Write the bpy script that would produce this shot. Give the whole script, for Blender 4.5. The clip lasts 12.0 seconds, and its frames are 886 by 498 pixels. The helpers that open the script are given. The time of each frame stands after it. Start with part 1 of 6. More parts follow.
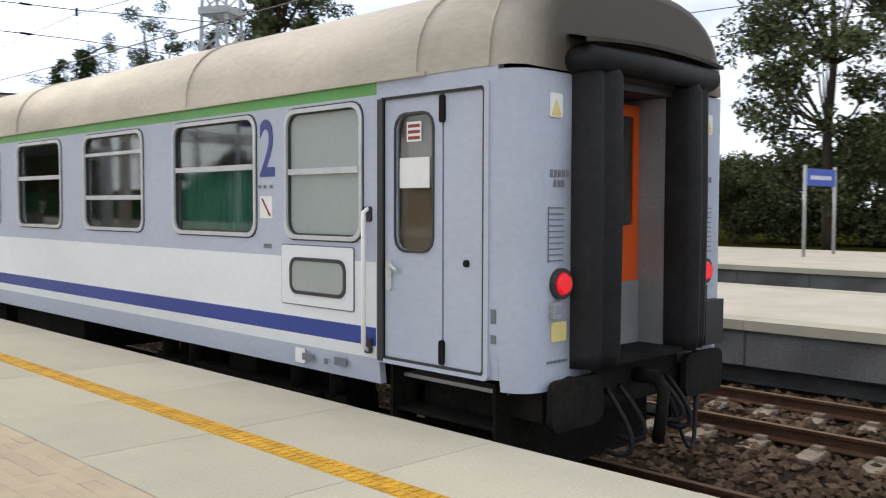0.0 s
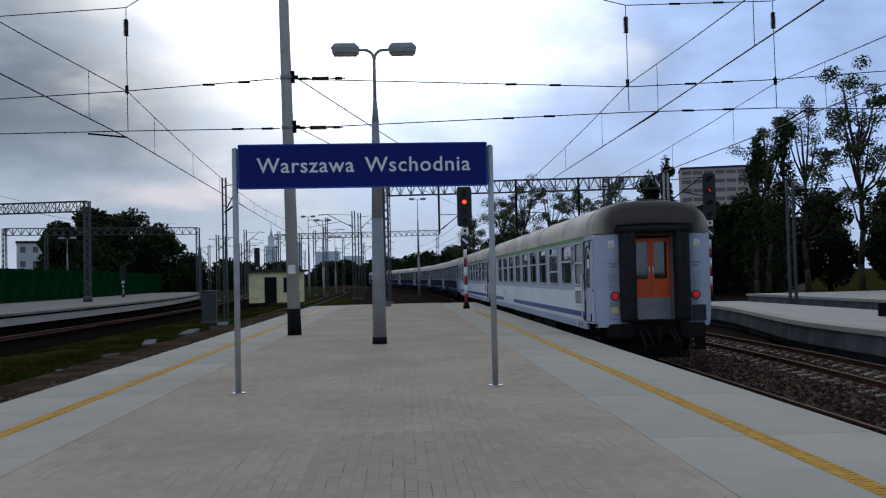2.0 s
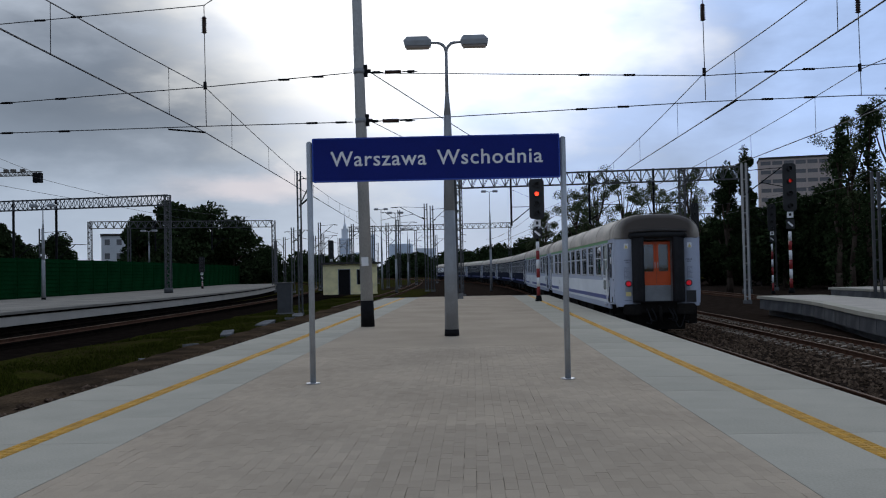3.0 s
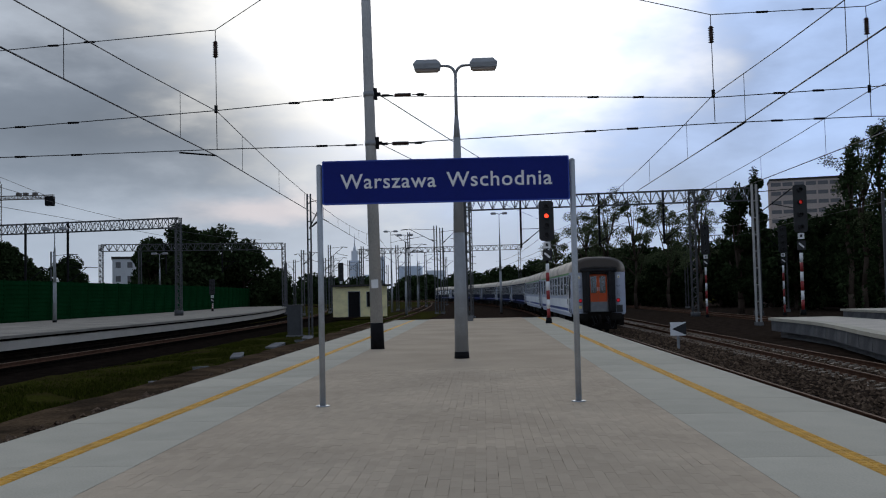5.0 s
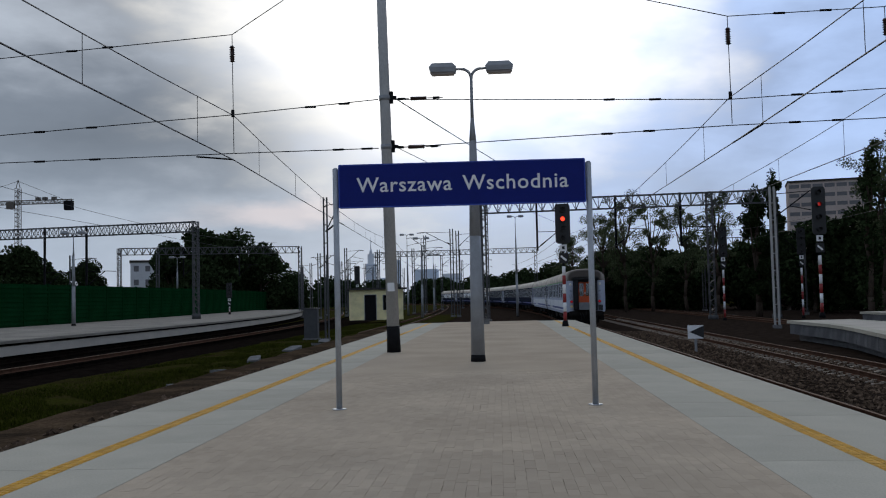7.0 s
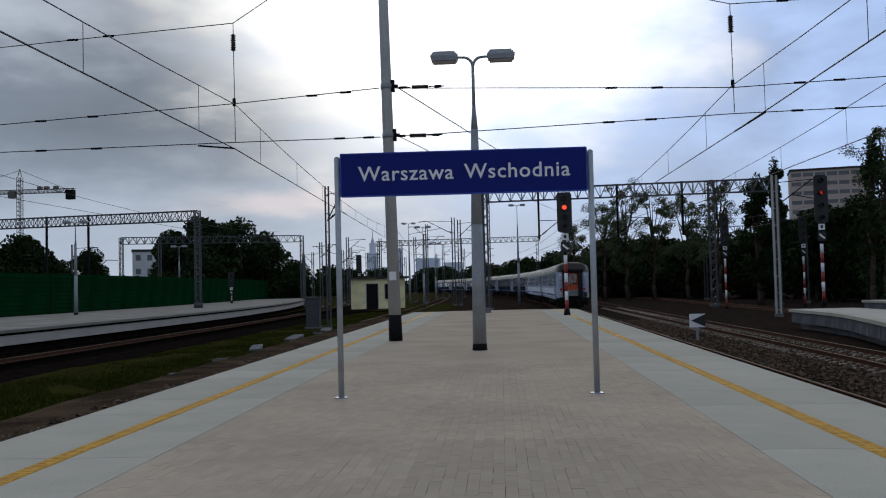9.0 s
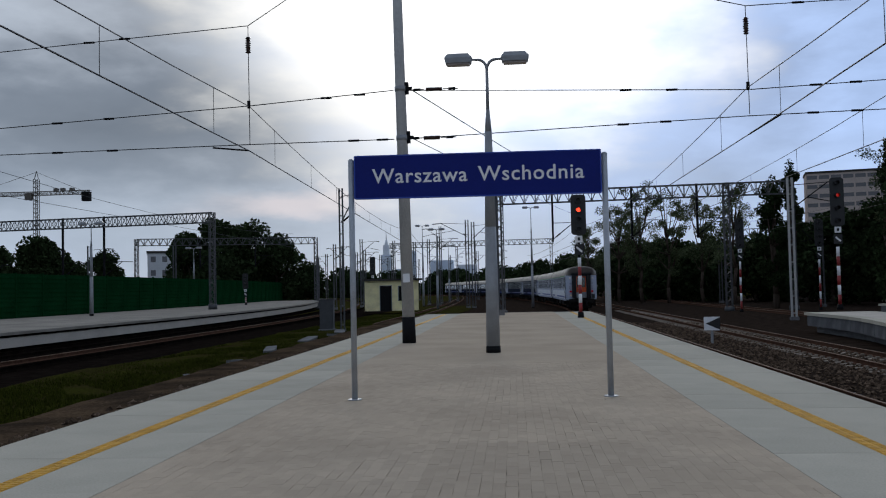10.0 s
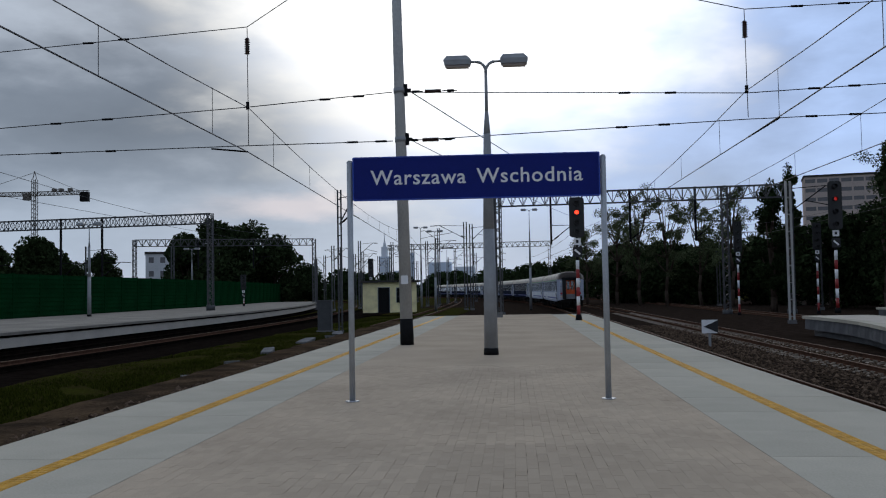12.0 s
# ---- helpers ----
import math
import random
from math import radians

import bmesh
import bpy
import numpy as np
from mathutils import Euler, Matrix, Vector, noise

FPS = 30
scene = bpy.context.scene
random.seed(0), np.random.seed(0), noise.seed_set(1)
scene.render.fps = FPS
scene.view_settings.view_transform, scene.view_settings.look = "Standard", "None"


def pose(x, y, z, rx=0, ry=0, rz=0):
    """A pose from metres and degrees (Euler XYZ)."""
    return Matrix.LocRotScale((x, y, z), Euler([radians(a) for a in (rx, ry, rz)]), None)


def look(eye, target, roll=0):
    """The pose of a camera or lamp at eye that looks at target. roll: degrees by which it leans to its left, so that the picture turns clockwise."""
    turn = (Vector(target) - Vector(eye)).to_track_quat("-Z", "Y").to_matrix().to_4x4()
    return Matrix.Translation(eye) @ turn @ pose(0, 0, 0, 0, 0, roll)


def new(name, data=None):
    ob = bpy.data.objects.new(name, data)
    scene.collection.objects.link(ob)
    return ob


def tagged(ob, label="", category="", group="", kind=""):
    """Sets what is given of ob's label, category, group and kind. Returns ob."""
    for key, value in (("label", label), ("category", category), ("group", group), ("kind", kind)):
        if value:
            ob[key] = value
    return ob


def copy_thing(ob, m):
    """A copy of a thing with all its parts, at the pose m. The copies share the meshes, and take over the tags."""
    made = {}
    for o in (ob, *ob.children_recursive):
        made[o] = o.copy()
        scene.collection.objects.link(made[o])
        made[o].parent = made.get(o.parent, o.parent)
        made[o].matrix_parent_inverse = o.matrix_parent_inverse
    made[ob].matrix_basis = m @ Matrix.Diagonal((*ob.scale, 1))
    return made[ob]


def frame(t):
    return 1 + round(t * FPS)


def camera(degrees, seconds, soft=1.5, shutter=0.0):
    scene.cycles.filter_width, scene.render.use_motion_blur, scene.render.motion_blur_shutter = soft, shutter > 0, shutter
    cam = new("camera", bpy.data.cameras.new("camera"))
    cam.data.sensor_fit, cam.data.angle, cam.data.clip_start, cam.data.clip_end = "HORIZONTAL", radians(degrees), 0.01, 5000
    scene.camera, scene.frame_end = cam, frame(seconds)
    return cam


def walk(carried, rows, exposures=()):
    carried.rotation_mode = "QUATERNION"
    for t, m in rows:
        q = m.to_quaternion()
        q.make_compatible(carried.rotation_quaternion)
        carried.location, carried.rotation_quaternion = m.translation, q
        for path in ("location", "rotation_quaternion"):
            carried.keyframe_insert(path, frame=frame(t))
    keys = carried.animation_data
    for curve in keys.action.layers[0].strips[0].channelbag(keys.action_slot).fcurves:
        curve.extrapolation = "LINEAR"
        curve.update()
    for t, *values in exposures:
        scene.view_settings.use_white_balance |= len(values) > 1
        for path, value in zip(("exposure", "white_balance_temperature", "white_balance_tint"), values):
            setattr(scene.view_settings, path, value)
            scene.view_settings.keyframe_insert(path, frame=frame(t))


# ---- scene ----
cam = camera(51.80, 12.0, soft=1.1, shutter=0.1)
# a person-high, standing camera that pans along the platform
PATH = [
    (0.0, pose(0, 0, 1.55, 87.34, -0.17, -44.65)),
    (0.1, pose(0, 0, 1.55, 87.52, -0.14, -40.57)),
    (0.2, pose(0, 0, 1.55, 87.68, -0.06, -37.50)),
    (0.3, pose(0, 0, 1.55, 88.14, -0.11, -34.23)),
    (0.4, pose(0, 0, 1.55, 88.37, 0.19, -31.25)),
    (0.5, pose(0, 0, 1.55, 87.97, 0.41, -28.36)),
    (0.6, pose(0, 0, 1.55, 88.65, 0.50, -25.01)),
    (0.7, pose(0, 0, 1.55, 89.40, 0.82, -20.67)),
    (0.8, pose(0, 0, 1.55, 90.11, 0.82, -17.77)),
    (1.0, pose(0, 0, 1.55, 90.50, 0.33, -13.25)),
    (1.3, pose(0, 0, 1.55, 91.00, 0.87, -8.71)),
    (1.5, pose(0, 0, 1.55, 91.67, 1.29, -6.21)),
    (2.0, pose(0, 0, 1.55, 91.78, 1.29, -2.60)),
    (2.5, pose(0, 0, 1.55, 91.55, 1.50, 1.34)),
    (3.0, pose(0, 0, 1.55, 91.40, 1.18, 1.92)),
    (3.5, pose(0, 0, 1.55, 92.19, 1.37, 2.35)),
    (5.5, pose(0, 0, 1.55, 92.81, 1.17, 2.71)),
    (6.0, pose(0, 0, 1.55, 92.29, 1.28, 3.72)),
    (6.5, pose(0, 0, 1.55, 93.01, 1.42, 3.29)),
    (7.0, pose(0, 0, 1.55, 93.02, 1.34, 3.55)),
    (7.5, pose(0, 0, 1.55, 92.95, 1.29, 3.63)),
    (9.5, pose(0, 0, 1.55, 92.24, 1.46, 3.73)),
    (10.0, pose(0, 0, 1.55, 92.48, 1.23, 4.51)),
    (10.5, pose(0, 0, 1.55, 92.53, 1.21, 3.68)),
    (11.0, pose(0, 0, 1.55, 92.70, 0.93, 4.11)),
    (11.5, pose(0, 0, 1.55, 93.00, 0.84, 4.03)),
    (12.0, pose(0, 0, 1.55, 92.60, 1.00, 4.39)),
]
EXPOSURES = [(0.0, 0.93, 7900, 10), (0.3, 1.05, 7450, 10), (0.5, 0.85, 6200, 10), (0.8, 0.45, 6150, 10), (1.0, 0.15, 6100, 10), (1.3, -0.18, 6050, 10), (1.6, -0.45, 6000, 10), (2.5, -0.58, 6100, 10), (5.5, -0.6, 6350, 10), (12.0, -0.6, 6250, 10)]
walk(cam, PATH, EXPOSURES)

# ---- light: an overcast evening sky, the sun low behind cloud ahead of the platform ----
SUN_AZ, SUN_EL = -1.5, 27.0
world = bpy.data.worlds.new("sky")
scene.world = world
world.use_nodes = True


def build_sky():
    """A broken cloud deck: bright where the low sun hides, heavy and grey towards one side, thin and blue towards the other."""
    nt = world.node_tree
    nt.nodes.clear()
    N, L = nt.nodes.new, nt.links.new

    def math_node(op, a, b=None, c=None):
        n = N("ShaderNodeMath")
        n.operation = op
        for k, v in enumerate((a, b, c)):
            if v is None:
                continue
            if isinstance(v, (int, float)):
                n.inputs[k].default_value = v
            else:
                L(v, n.inputs[k])
        return n.outputs[0]

    def smooth(v, lo, hi, out0=0.0, out1=1.0):
        n = N("ShaderNodeMapRange")
        n.interpolation_type = "SMOOTHSTEP"
        flip = lo > hi
        n.inputs["From Min"].default_value, n.inputs["From Max"].default_value = (hi, lo) if flip else (lo, hi)
        n.inputs["To Min"].default_value, n.inputs["To Max"].default_value = (out1, out0) if flip else (out0, out1)
        L(v, n.inputs["Value"])
        return n.outputs[0]

    def blend(fac, a, b, mode="MIX"):
        n = N("ShaderNodeMix")
        n.data_type, n.blend_type = "RGBA", mode
        for key, v in (("Factor", fac), ("A", a), ("B", b)):
            if isinstance(v, (int, float)):
                n.inputs[key].default_value = v
            elif isinstance(v, tuple):
                n.inputs[key].default_value = (*v, 1)
            else:
                L(v, n.inputs[key])
        return n.outputs["Result"]

    def ramp(v, stops):
        n = N("ShaderNodeValToRGB")
        els = n.color_ramp.elements
        els[0].position, els[0].color = stops[0][0], (*stops[0][1], 1)
        els[1].position, els[1].color = stops[-1][0], (*stops[-1][1], 1)
        for p, c in stops[1:-1]:
            els.new(p).color = (*c, 1)
        L(v, n.inputs["Fac"])
        return n.outputs[0]

    def clouds(scale, stretch, at, detail=7, rough=0.55):
        mp = N("ShaderNodeMapping")
        mp.inputs["Scale"].default_value = stretch
        mp.inputs["Location"].default_value = at
        L(tc.outputs["Generated"], mp.inputs["Vector"])
        n = N("ShaderNodeTexNoise")
        n.inputs["Scale"].default_value, n.inputs["Detail"].default_value, n.inputs["Roughness"].default_value = scale, detail, rough
        L(mp.outputs[0], n.inputs["Vector"])
        return n.outputs["Fac"]

    sky = N("ShaderNodeTexSky")
    sky.sky_type, sky.sun_disc = "NISHITA", False
    sky.sun_elevation, sky.sun_rotation = radians(SUN_EL), radians(SUN_AZ)
    tc = N("ShaderNodeTexCoord")
    sep = N("ShaderNodeSeparateXYZ")
    L(tc.outputs["Generated"], sep.inputs[0])
    X, Y, Z = sep.outputs
    big = clouds(3.4, (1.0, 1.0, 2.6), (3.1, 0.0, 0.4))
    fine = clouds(9.0, (1.0, 1.0, 2.4), (1.3, 0.6, 2.2), 6, 0.5)
    wob = math_node("SUBTRACT", big, 0.5)
    wob2 = math_node("SUBTRACT", fine, 0.5)
    # the deck's colour from its heavy to its thin side
    across = math_node("ADD", math_node("MULTIPLY_ADD", X, 0.8333, 0.5), math_node("MULTIPLY", wob, 0.35))
    deck = ramp(across, ((0.0, (0.51, 0.57, 0.66)), (0.22, (0.57, 0.62, 0.69)), (0.42, (0.82, 0.87, 0.97)), (0.60, (0.60, 0.76, 1.10)), (0.80, (0.60, 0.80, 1.22)), (1.0, (0.50, 0.66, 1.02))))
    body = math_node("MULTIPLY_ADD", wob, 1.5, 1.0)
    body = math_node("ADD", body, math_node("MULTIPLY", wob2, 0.9))
    sc = N("ShaderNodeVectorMath")
    sc.operation = "SCALE"
    L(deck, sc.inputs[0])
    L(body, sc.inputs["Scale"])
    col = sc.outputs[0]
    # the rest of the deck, overhead and behind, is closed
    ahead = math_node("MULTIPLY", smooth(Y, 0.25, 0.75), smooth(Z, 0.62, 0.36))
    closed = ramp(big, ((0.38, (0.36, 0.42, 0.53)), (0.64, (0.66, 0.78, 1.0))))
    col = blend(ahead, closed, col)
    # a heavy cloud bank on the dark side
    u = math_node("MULTIPLY", math_node("ADD", X, 0.46), 3.4)
    v = math_node("MULTIPLY", math_node("SUBTRACT", Z, 0.178), 13.0)
    r = math_node("SQRT", math_node("ADD", math_node("MULTIPLY", u, u), math_node("MULTIPLY", v, v)))
    r = math_node("ADD", r, math_node("ADD", math_node("MULTIPLY", wob, 2.2), math_node("MULTIPLY", wob2, 1.3)))
    bank = math_node("MULTIPLY", smooth(r, 1.35, 0.25), smooth(Y, 0.2, 0.6))
    col = blend(math_node("MULTIPLY", bank, 0.75), col, (0.19, 0.235, 0.30))
    # paler air towards the horizon, with a rosy gap under the bank
    low = math_node("MULTIPLY", smooth(Z, 0.18, 0.03), 0.62)
    col = blend(low, col, (0.60, 0.74, 0.95))
    gap = math_node("MULTIPLY", smooth(math_node("ABSOLUTE", math_node("ADD", X, math_node("MULTIPLY_ADD", wob, 0.4, 0.26))), 0.15, 0.0), smooth(math_node("ABSOLUTE", math_node("ADD", Z, math_node("MULTIPLY_ADD", wob2, 0.07, -0.092))), 0.022, 0.004))
    col = blend(math_node("MULTIPLY", gap, 0.7), col, (1.10, 0.98, 0.98))
    # the torn bright patch before the hidden sun
    u = math_node("SUBTRACT", X, -0.035)
    v = math_node("MULTIPLY", math_node("SUBTRACT", Z, 0.335), 1.22)
    r = math_node("SQRT", math_node("ADD", math_node("MULTIPLY", u, u), math_node("MULTIPLY", v, v)))
    r = math_node("ADD", r, math_node("ADD", math_node("MULTIPLY", wob, 0.32), math_node("MULTIPLY", wob2, 0.20)))
    front = smooth(Y, 0.3, 0.7)
    col = blend(math_node("MULTIPLY", smooth(r, 0.33, 0.14), front), col, (1.32, 1.22, 1.04), "ADD")
    col = blend(0.006, col, sky.outputs[0], "ADD")
    bg = N("ShaderNodeBackground")
    L(col, bg.inputs["Color"])
    L(bg.outputs[0], N("ShaderNodeOutputWorld").inputs[0])


build_sky()
sun = new("sun", bpy.data.lights.new("sun", "SUN"))
sun.data.energy, sun.data.angle, sun.data.color = 0.8, radians(25), (1.0, 0.96, 0.9)
sun.matrix_world = look((60 * math.sin(radians(SUN_AZ)), 60, 60 * math.tan(radians(SUN_EL))), (0, 0, 0))

# ---- materials ----
def mat(name, col, rough=0.7, metal=0.0, var=0.25, scale=3.0, fine=40.0, bump=0.15, col2=None, spec=0.5, dist=0.01, stretch=(1, 1, 1), island=0.0, piece=0.0):
    """A surface with variation at two scales and fine relief, in metres."""
    m = bpy.data.materials.new(name)
    m.use_nodes = True
    nt = m.node_tree
    N, L = nt.nodes.new, nt.links.new
    b = nt.nodes["Principled BSDF"]
    b.inputs["Roughness"].default_value, b.inputs["Metallic"].default_value = rough, metal
    b.inputs["Specular IOR Level"].default_value = spec
    tc = N("ShaderNodeTexCoord")
    mp = N("ShaderNodeMapping")
    mp.inputs["Scale"].default_value = stretch
    L(tc.outputs["Object"], mp.inputs["Vector"])
    n1, n2 = N("ShaderNodeTexNoise"), N("ShaderNodeTexNoise")
    n1.inputs["Scale"].default_value, n1.inputs["Detail"].default_value = scale, 5
    n2.inputs["Scale"].default_value, n2.inputs["Detail"].default_value = fine, 3
    for n in (n1, n2):
        L(mp.outputs[0], n.inputs["Vector"])
    c2 = col2 or tuple(c * (1 - var) for c in col)
    r1 = N("ShaderNodeValToRGB")
    r1.color_ramp.elements[0].position, r1.color_ramp.elements[1].position = 0.35, 0.65
    r1.color_ramp.elements[0].color, r1.color_ramp.elements[1].color = (*c2, 1), (*col, 1)
    L(n1.outputs["Fac"], r1.inputs["Fac"])
    mx = N("ShaderNodeMix")
    mx.data_type, mx.blend_type = "RGBA", "OVERLAY"
    mx.inputs["Factor"].default_value = min(1.0, var * 1.6)
    L(r1.outputs[0], mx.inputs["A"])
    L(n2.outputs["Fac"], mx.inputs["B"])
    out = mx.outputs["Result"]
    if island:
        gi = N("ShaderNodeNewGeometry")
        hs = N("ShaderNodeHueSaturation")
        mr = N("ShaderNodeMapRange")
        mr.inputs["To Min"].default_value, mr.inputs["To Max"].default_value = 1 - island, 1 + island
        L(gi.outputs["Random Per Island"], mr.inputs["Value"])
        L(mr.outputs[0], hs.inputs["Value"])
        L(out, hs.inputs["Color"])
        out = hs.outputs[0]
    if piece:
        oi = N("ShaderNodeObjectInfo")
        hs = N("ShaderNodeHueSaturation")
        mr = N("ShaderNodeMapRange")
        mr.inputs["To Min"].default_value, mr.inputs["To Max"].default_value = 1 - piece, 1 + piece
        L(oi.outputs["Random"], mr.inputs["Value"])
        L(mr.outputs[0], hs.inputs["Value"])
        L(out, hs.inputs["Color"])
        out = hs.outputs[0]
    L(out, b.inputs["Base Color"])
    if bump:
        bp = N("ShaderNodeBump")
        bp.inputs["Strength"].default_value, bp.inputs["Distance"].default_value = bump, dist
        L(n2.outputs["Fac"], bp.inputs["Height"])
        L(bp.outputs[0], b.inputs["Normal"])
    return m


def glow(name, col, strength):
    m = bpy.data.materials.new(name)
    m.use_nodes = True
    b = m.node_tree.nodes["Principled BSDF"]
    b.inputs["Base Color"].default_value = (*[c * 0.22 for c in col], 1)
    b.inputs["Emission Color"].default_value, b.inputs["Emission Strength"].default_value = (*col, 1), strength
    b.inputs["Roughness"].default_value = 0.25
    return m


def glass(name, tint=(0.55, 0.6, 0.6), clear=0.55):
    m = bpy.data.materials.new(name)
    m.use_nodes = True
    nt = m.node_tree
    nt.nodes.clear()
    N, L = nt.nodes.new, nt.links.new
    tr, gl, mx, fr = N("ShaderNodeBsdfTransparent"), N("ShaderNodeBsdfGlossy"), N("ShaderNodeMixShader"), N("ShaderNodeLayerWeight")
    tr.inputs[0].default_value = (*[c * clear for c in tint], 1)
    gl.inputs["Roughness"].default_value = 0.04
    gl.inputs[0].default_value = (0.95, 0.97, 1, 1)
    fr.inputs["Blend"].default_value = 0.5
    pw, ma = N("ShaderNodeMath"), N("ShaderNodeMath")
    pw.operation, ma.operation = "POWER", "MULTIPLY_ADD"
    pw.inputs[1].default_value = 3.5
    ma.inputs[1].default_value, ma.inputs[2].default_value = 0.85, 0.06
    L(fr.outputs["Facing"], pw.inputs[0])
    L(pw.outputs[0], ma.inputs[0])
    L(ma.outputs[0], mx.inputs[0])
    L(tr.outputs[0], mx.inputs[1])
    L(gl.outputs[0], mx.inputs[2])
    L(mx.outputs[0], N("ShaderNodeOutputMaterial").inputs[0])
    return m


M_PAVE = mat("paving_block_concrete", (0.485, 0.398, 0.298), 0.9, var=0.15, scale=0.5, fine=110, bump=0.3, island=0.05, piece=0.05, spec=0.0)
M_SLAB = mat("edge_concrete", (0.54, 0.49, 0.42), 0.85, var=0.12, scale=0.9, fine=50, bump=0.15, spec=0.0)
M_EDGE = mat("edge_slab_concrete", (0.49, 0.455, 0.37), 0.85, var=0.12, scale=0.9, fine=50, bump=0.15, piece=0.06, spec=0.0)
M_ASPHALT = mat("worn_platform_asphalt", (0.30, 0.275, 0.235), 0.95, var=0.25, scale=0.4, fine=30, bump=0.2, spec=0.0)
M_JOINT = mat("dark_joint_sand", (0.11, 0.092, 0.07), 1.0, var=0.3, scale=3, fine=60, bump=0.3, spec=0.0)
M_YELLOW = mat("worn_yellow_paint", (0.64, 0.34, 0.022), 0.8, var=0.3, scale=6, fine=60, bump=0.2)
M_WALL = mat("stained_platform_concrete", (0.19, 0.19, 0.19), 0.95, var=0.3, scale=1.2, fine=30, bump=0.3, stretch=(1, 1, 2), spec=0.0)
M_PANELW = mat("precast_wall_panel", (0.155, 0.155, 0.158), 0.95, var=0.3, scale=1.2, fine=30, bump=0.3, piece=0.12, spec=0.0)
M_DIRT = mat("dark_ballast_soil", (0.036, 0.026, 0.020), 1.0, var=0.5, scale=2.0, fine=18, bump=0.9, dist=0.05, spec=0.0)
# ballast with the deep shade by the left platform put into its colour
M_SHADEBED = mat("shade_black_ballast", (0.013, 0.010, 0.008), 1.0, var=0.5, scale=2.0, fine=18, bump=0.9, dist=0.05, spec=0.0)
M_SOIL = mat("brown_trodden_soil", (0.085, 0.058, 0.036), 1.0, var=0.5, scale=0.9, fine=14, bump=0.9, dist=0.05, spec=0.0, col2=(0.035, 0.026, 0.018))
M_STONE = mat("rusty_ballast_stone", (0.13, 0.09, 0.062), 1.0, var=0.4, scale=5, fine=40, bump=0.4, island=0.5, spec=0.0)
M_GRASS = mat("dry_grass_soil", (0.034, 0.036, 0.007), 1.0, var=0.5, scale=0.8, fine=12, bump=1.0, dist=0.08, col2=(0.032, 0.026, 0.010), spec=0.0)
M_BLADE = mat("grass_blades", (0.048, 0.056, 0.008), 0.9, var=0.3, scale=0.7, fine=9, bump=0, island=0.45, spec=0.0)
M_RAIL = mat("rusted_rail", (0.11, 0.06, 0.04), 0.85, 0.1, var=0.3, scale=5, fine=50, spec=0.0)
M_RAILTOP = mat("dull_rail_head", (0.17, 0.11, 0.075), 0.8, 0.0, spec=0.1, var=0.1, scale=5, fine=60, bump=0.03)
M_SLEEPER = mat("concrete_sleeper", (0.30, 0.25, 0.20), 0.95, var=0.3, scale=4, fine=40, bump=0.4, spec=0.0)
M_STEEL = mat("galvanised_steel", (0.42, 0.44, 0.46), 0.5, 0.45, var=0.18, scale=4, fine=50, bump=0.06)
M_GREY = mat("grey_painted_steel", (0.30, 0.31, 0.32), 0.55, 0.2, var=0.2, scale=3, fine=50, bump=0.08)
M_GANTRY = mat("weathered_dark_steel", (0.065, 0.067, 0.07), 0.6, 0.2, var=0.2, scale=3, fine=40, bump=0.06)
M_DARK = mat("black_tar_paint", (0.012, 0.012, 0.013), 0.8, spec=0.1, var=0.3, scale=6, fine=40)
M_BLUE = mat("navy_sign_enamel", (0.005, 0.014, 0.17), 0.6, spec=0.2, var=0.12, scale=2, fine=50, bump=0.02)
M_BLUE2 = mat("bright_blue_enamel", (0.015, 0.06, 0.40), 0.45, var=0.12, scale=2, fine=50, bump=0.02)
M_WHITE = mat("white_paint", (0.80, 0.80, 0.80), 0.5, var=0.08, scale=3, fine=40, bump=0.03)
M_RED = mat("red_paint", (0.30, 0.022, 0.02), 0.5, var=0.2, scale=4, fine=40, bump=0.05)
M_BLACK = mat("black_enamel", (0.012, 0.012, 0.013), 0.5, var=0.2, scale=4, fine=40, bump=0.05)
M_WIRE = mat("oxidised_copper_wire", (0.03, 0.03, 0.033), 0.6, 0.3, var=0.2, scale=2, fine=20, bump=0)
M_BROWN = mat("porcelain_insulator", (0.045, 0.02, 0.014), 0.25, var=0.2, scale=9, fine=40, bump=0)
M_CONC = mat("pale_spun_concrete", (0.45, 0.44, 0.42), 0.8, var=0.2, scale=2, fine=40, bump=0.2, stretch=(1, 1, 0.4))
M_LENS = mat("lamp_lens", (0.30, 0.25, 0.22), 0.25, var=0.1, scale=3, fine=30, bump=0.02)
M_SIGRED = glow("red_signal_light", (1.0, 0.045, 0.015), 4)
M_SIGDIM = glow("dim_red_signal_light", (0.8, 0.03, 0.02), 0.5)
# the coaches
M_BODY = mat("greyblue_coach_paint", (0.45, 0.49, 0.59), 0.6, spec=0.1, var=0.06, scale=1.2, fine=25, bump=0.03, stretch=(1, 0.4, 1))
M_BAND = mat("white_coach_band", (0.76, 0.79, 0.82), 0.6, spec=0.1, var=0.10, scale=1.2, fine=25, bump=0.03, stretch=(1, 0.4, 1))
M_STRIPE = mat("blue_coach_stripe", (0.02, 0.055, 0.30), 0.4, var=0.12, scale=2, fine=25, bump=0.02)
M_GREEN = mat("green_coach_stripe", (0.10, 0.34, 0.09), 0.45, var=0.12, scale=2, fine=25, bump=0.02)
M_ROOF = mat("sooty_beige_roof", (0.57, 0.51, 0.43), 0.7, var=0.10, scale=1.3, fine=25, bump=0.05, stretch=(1.5, 0.4, 1), col2=(0.38, 0.34, 0.285))


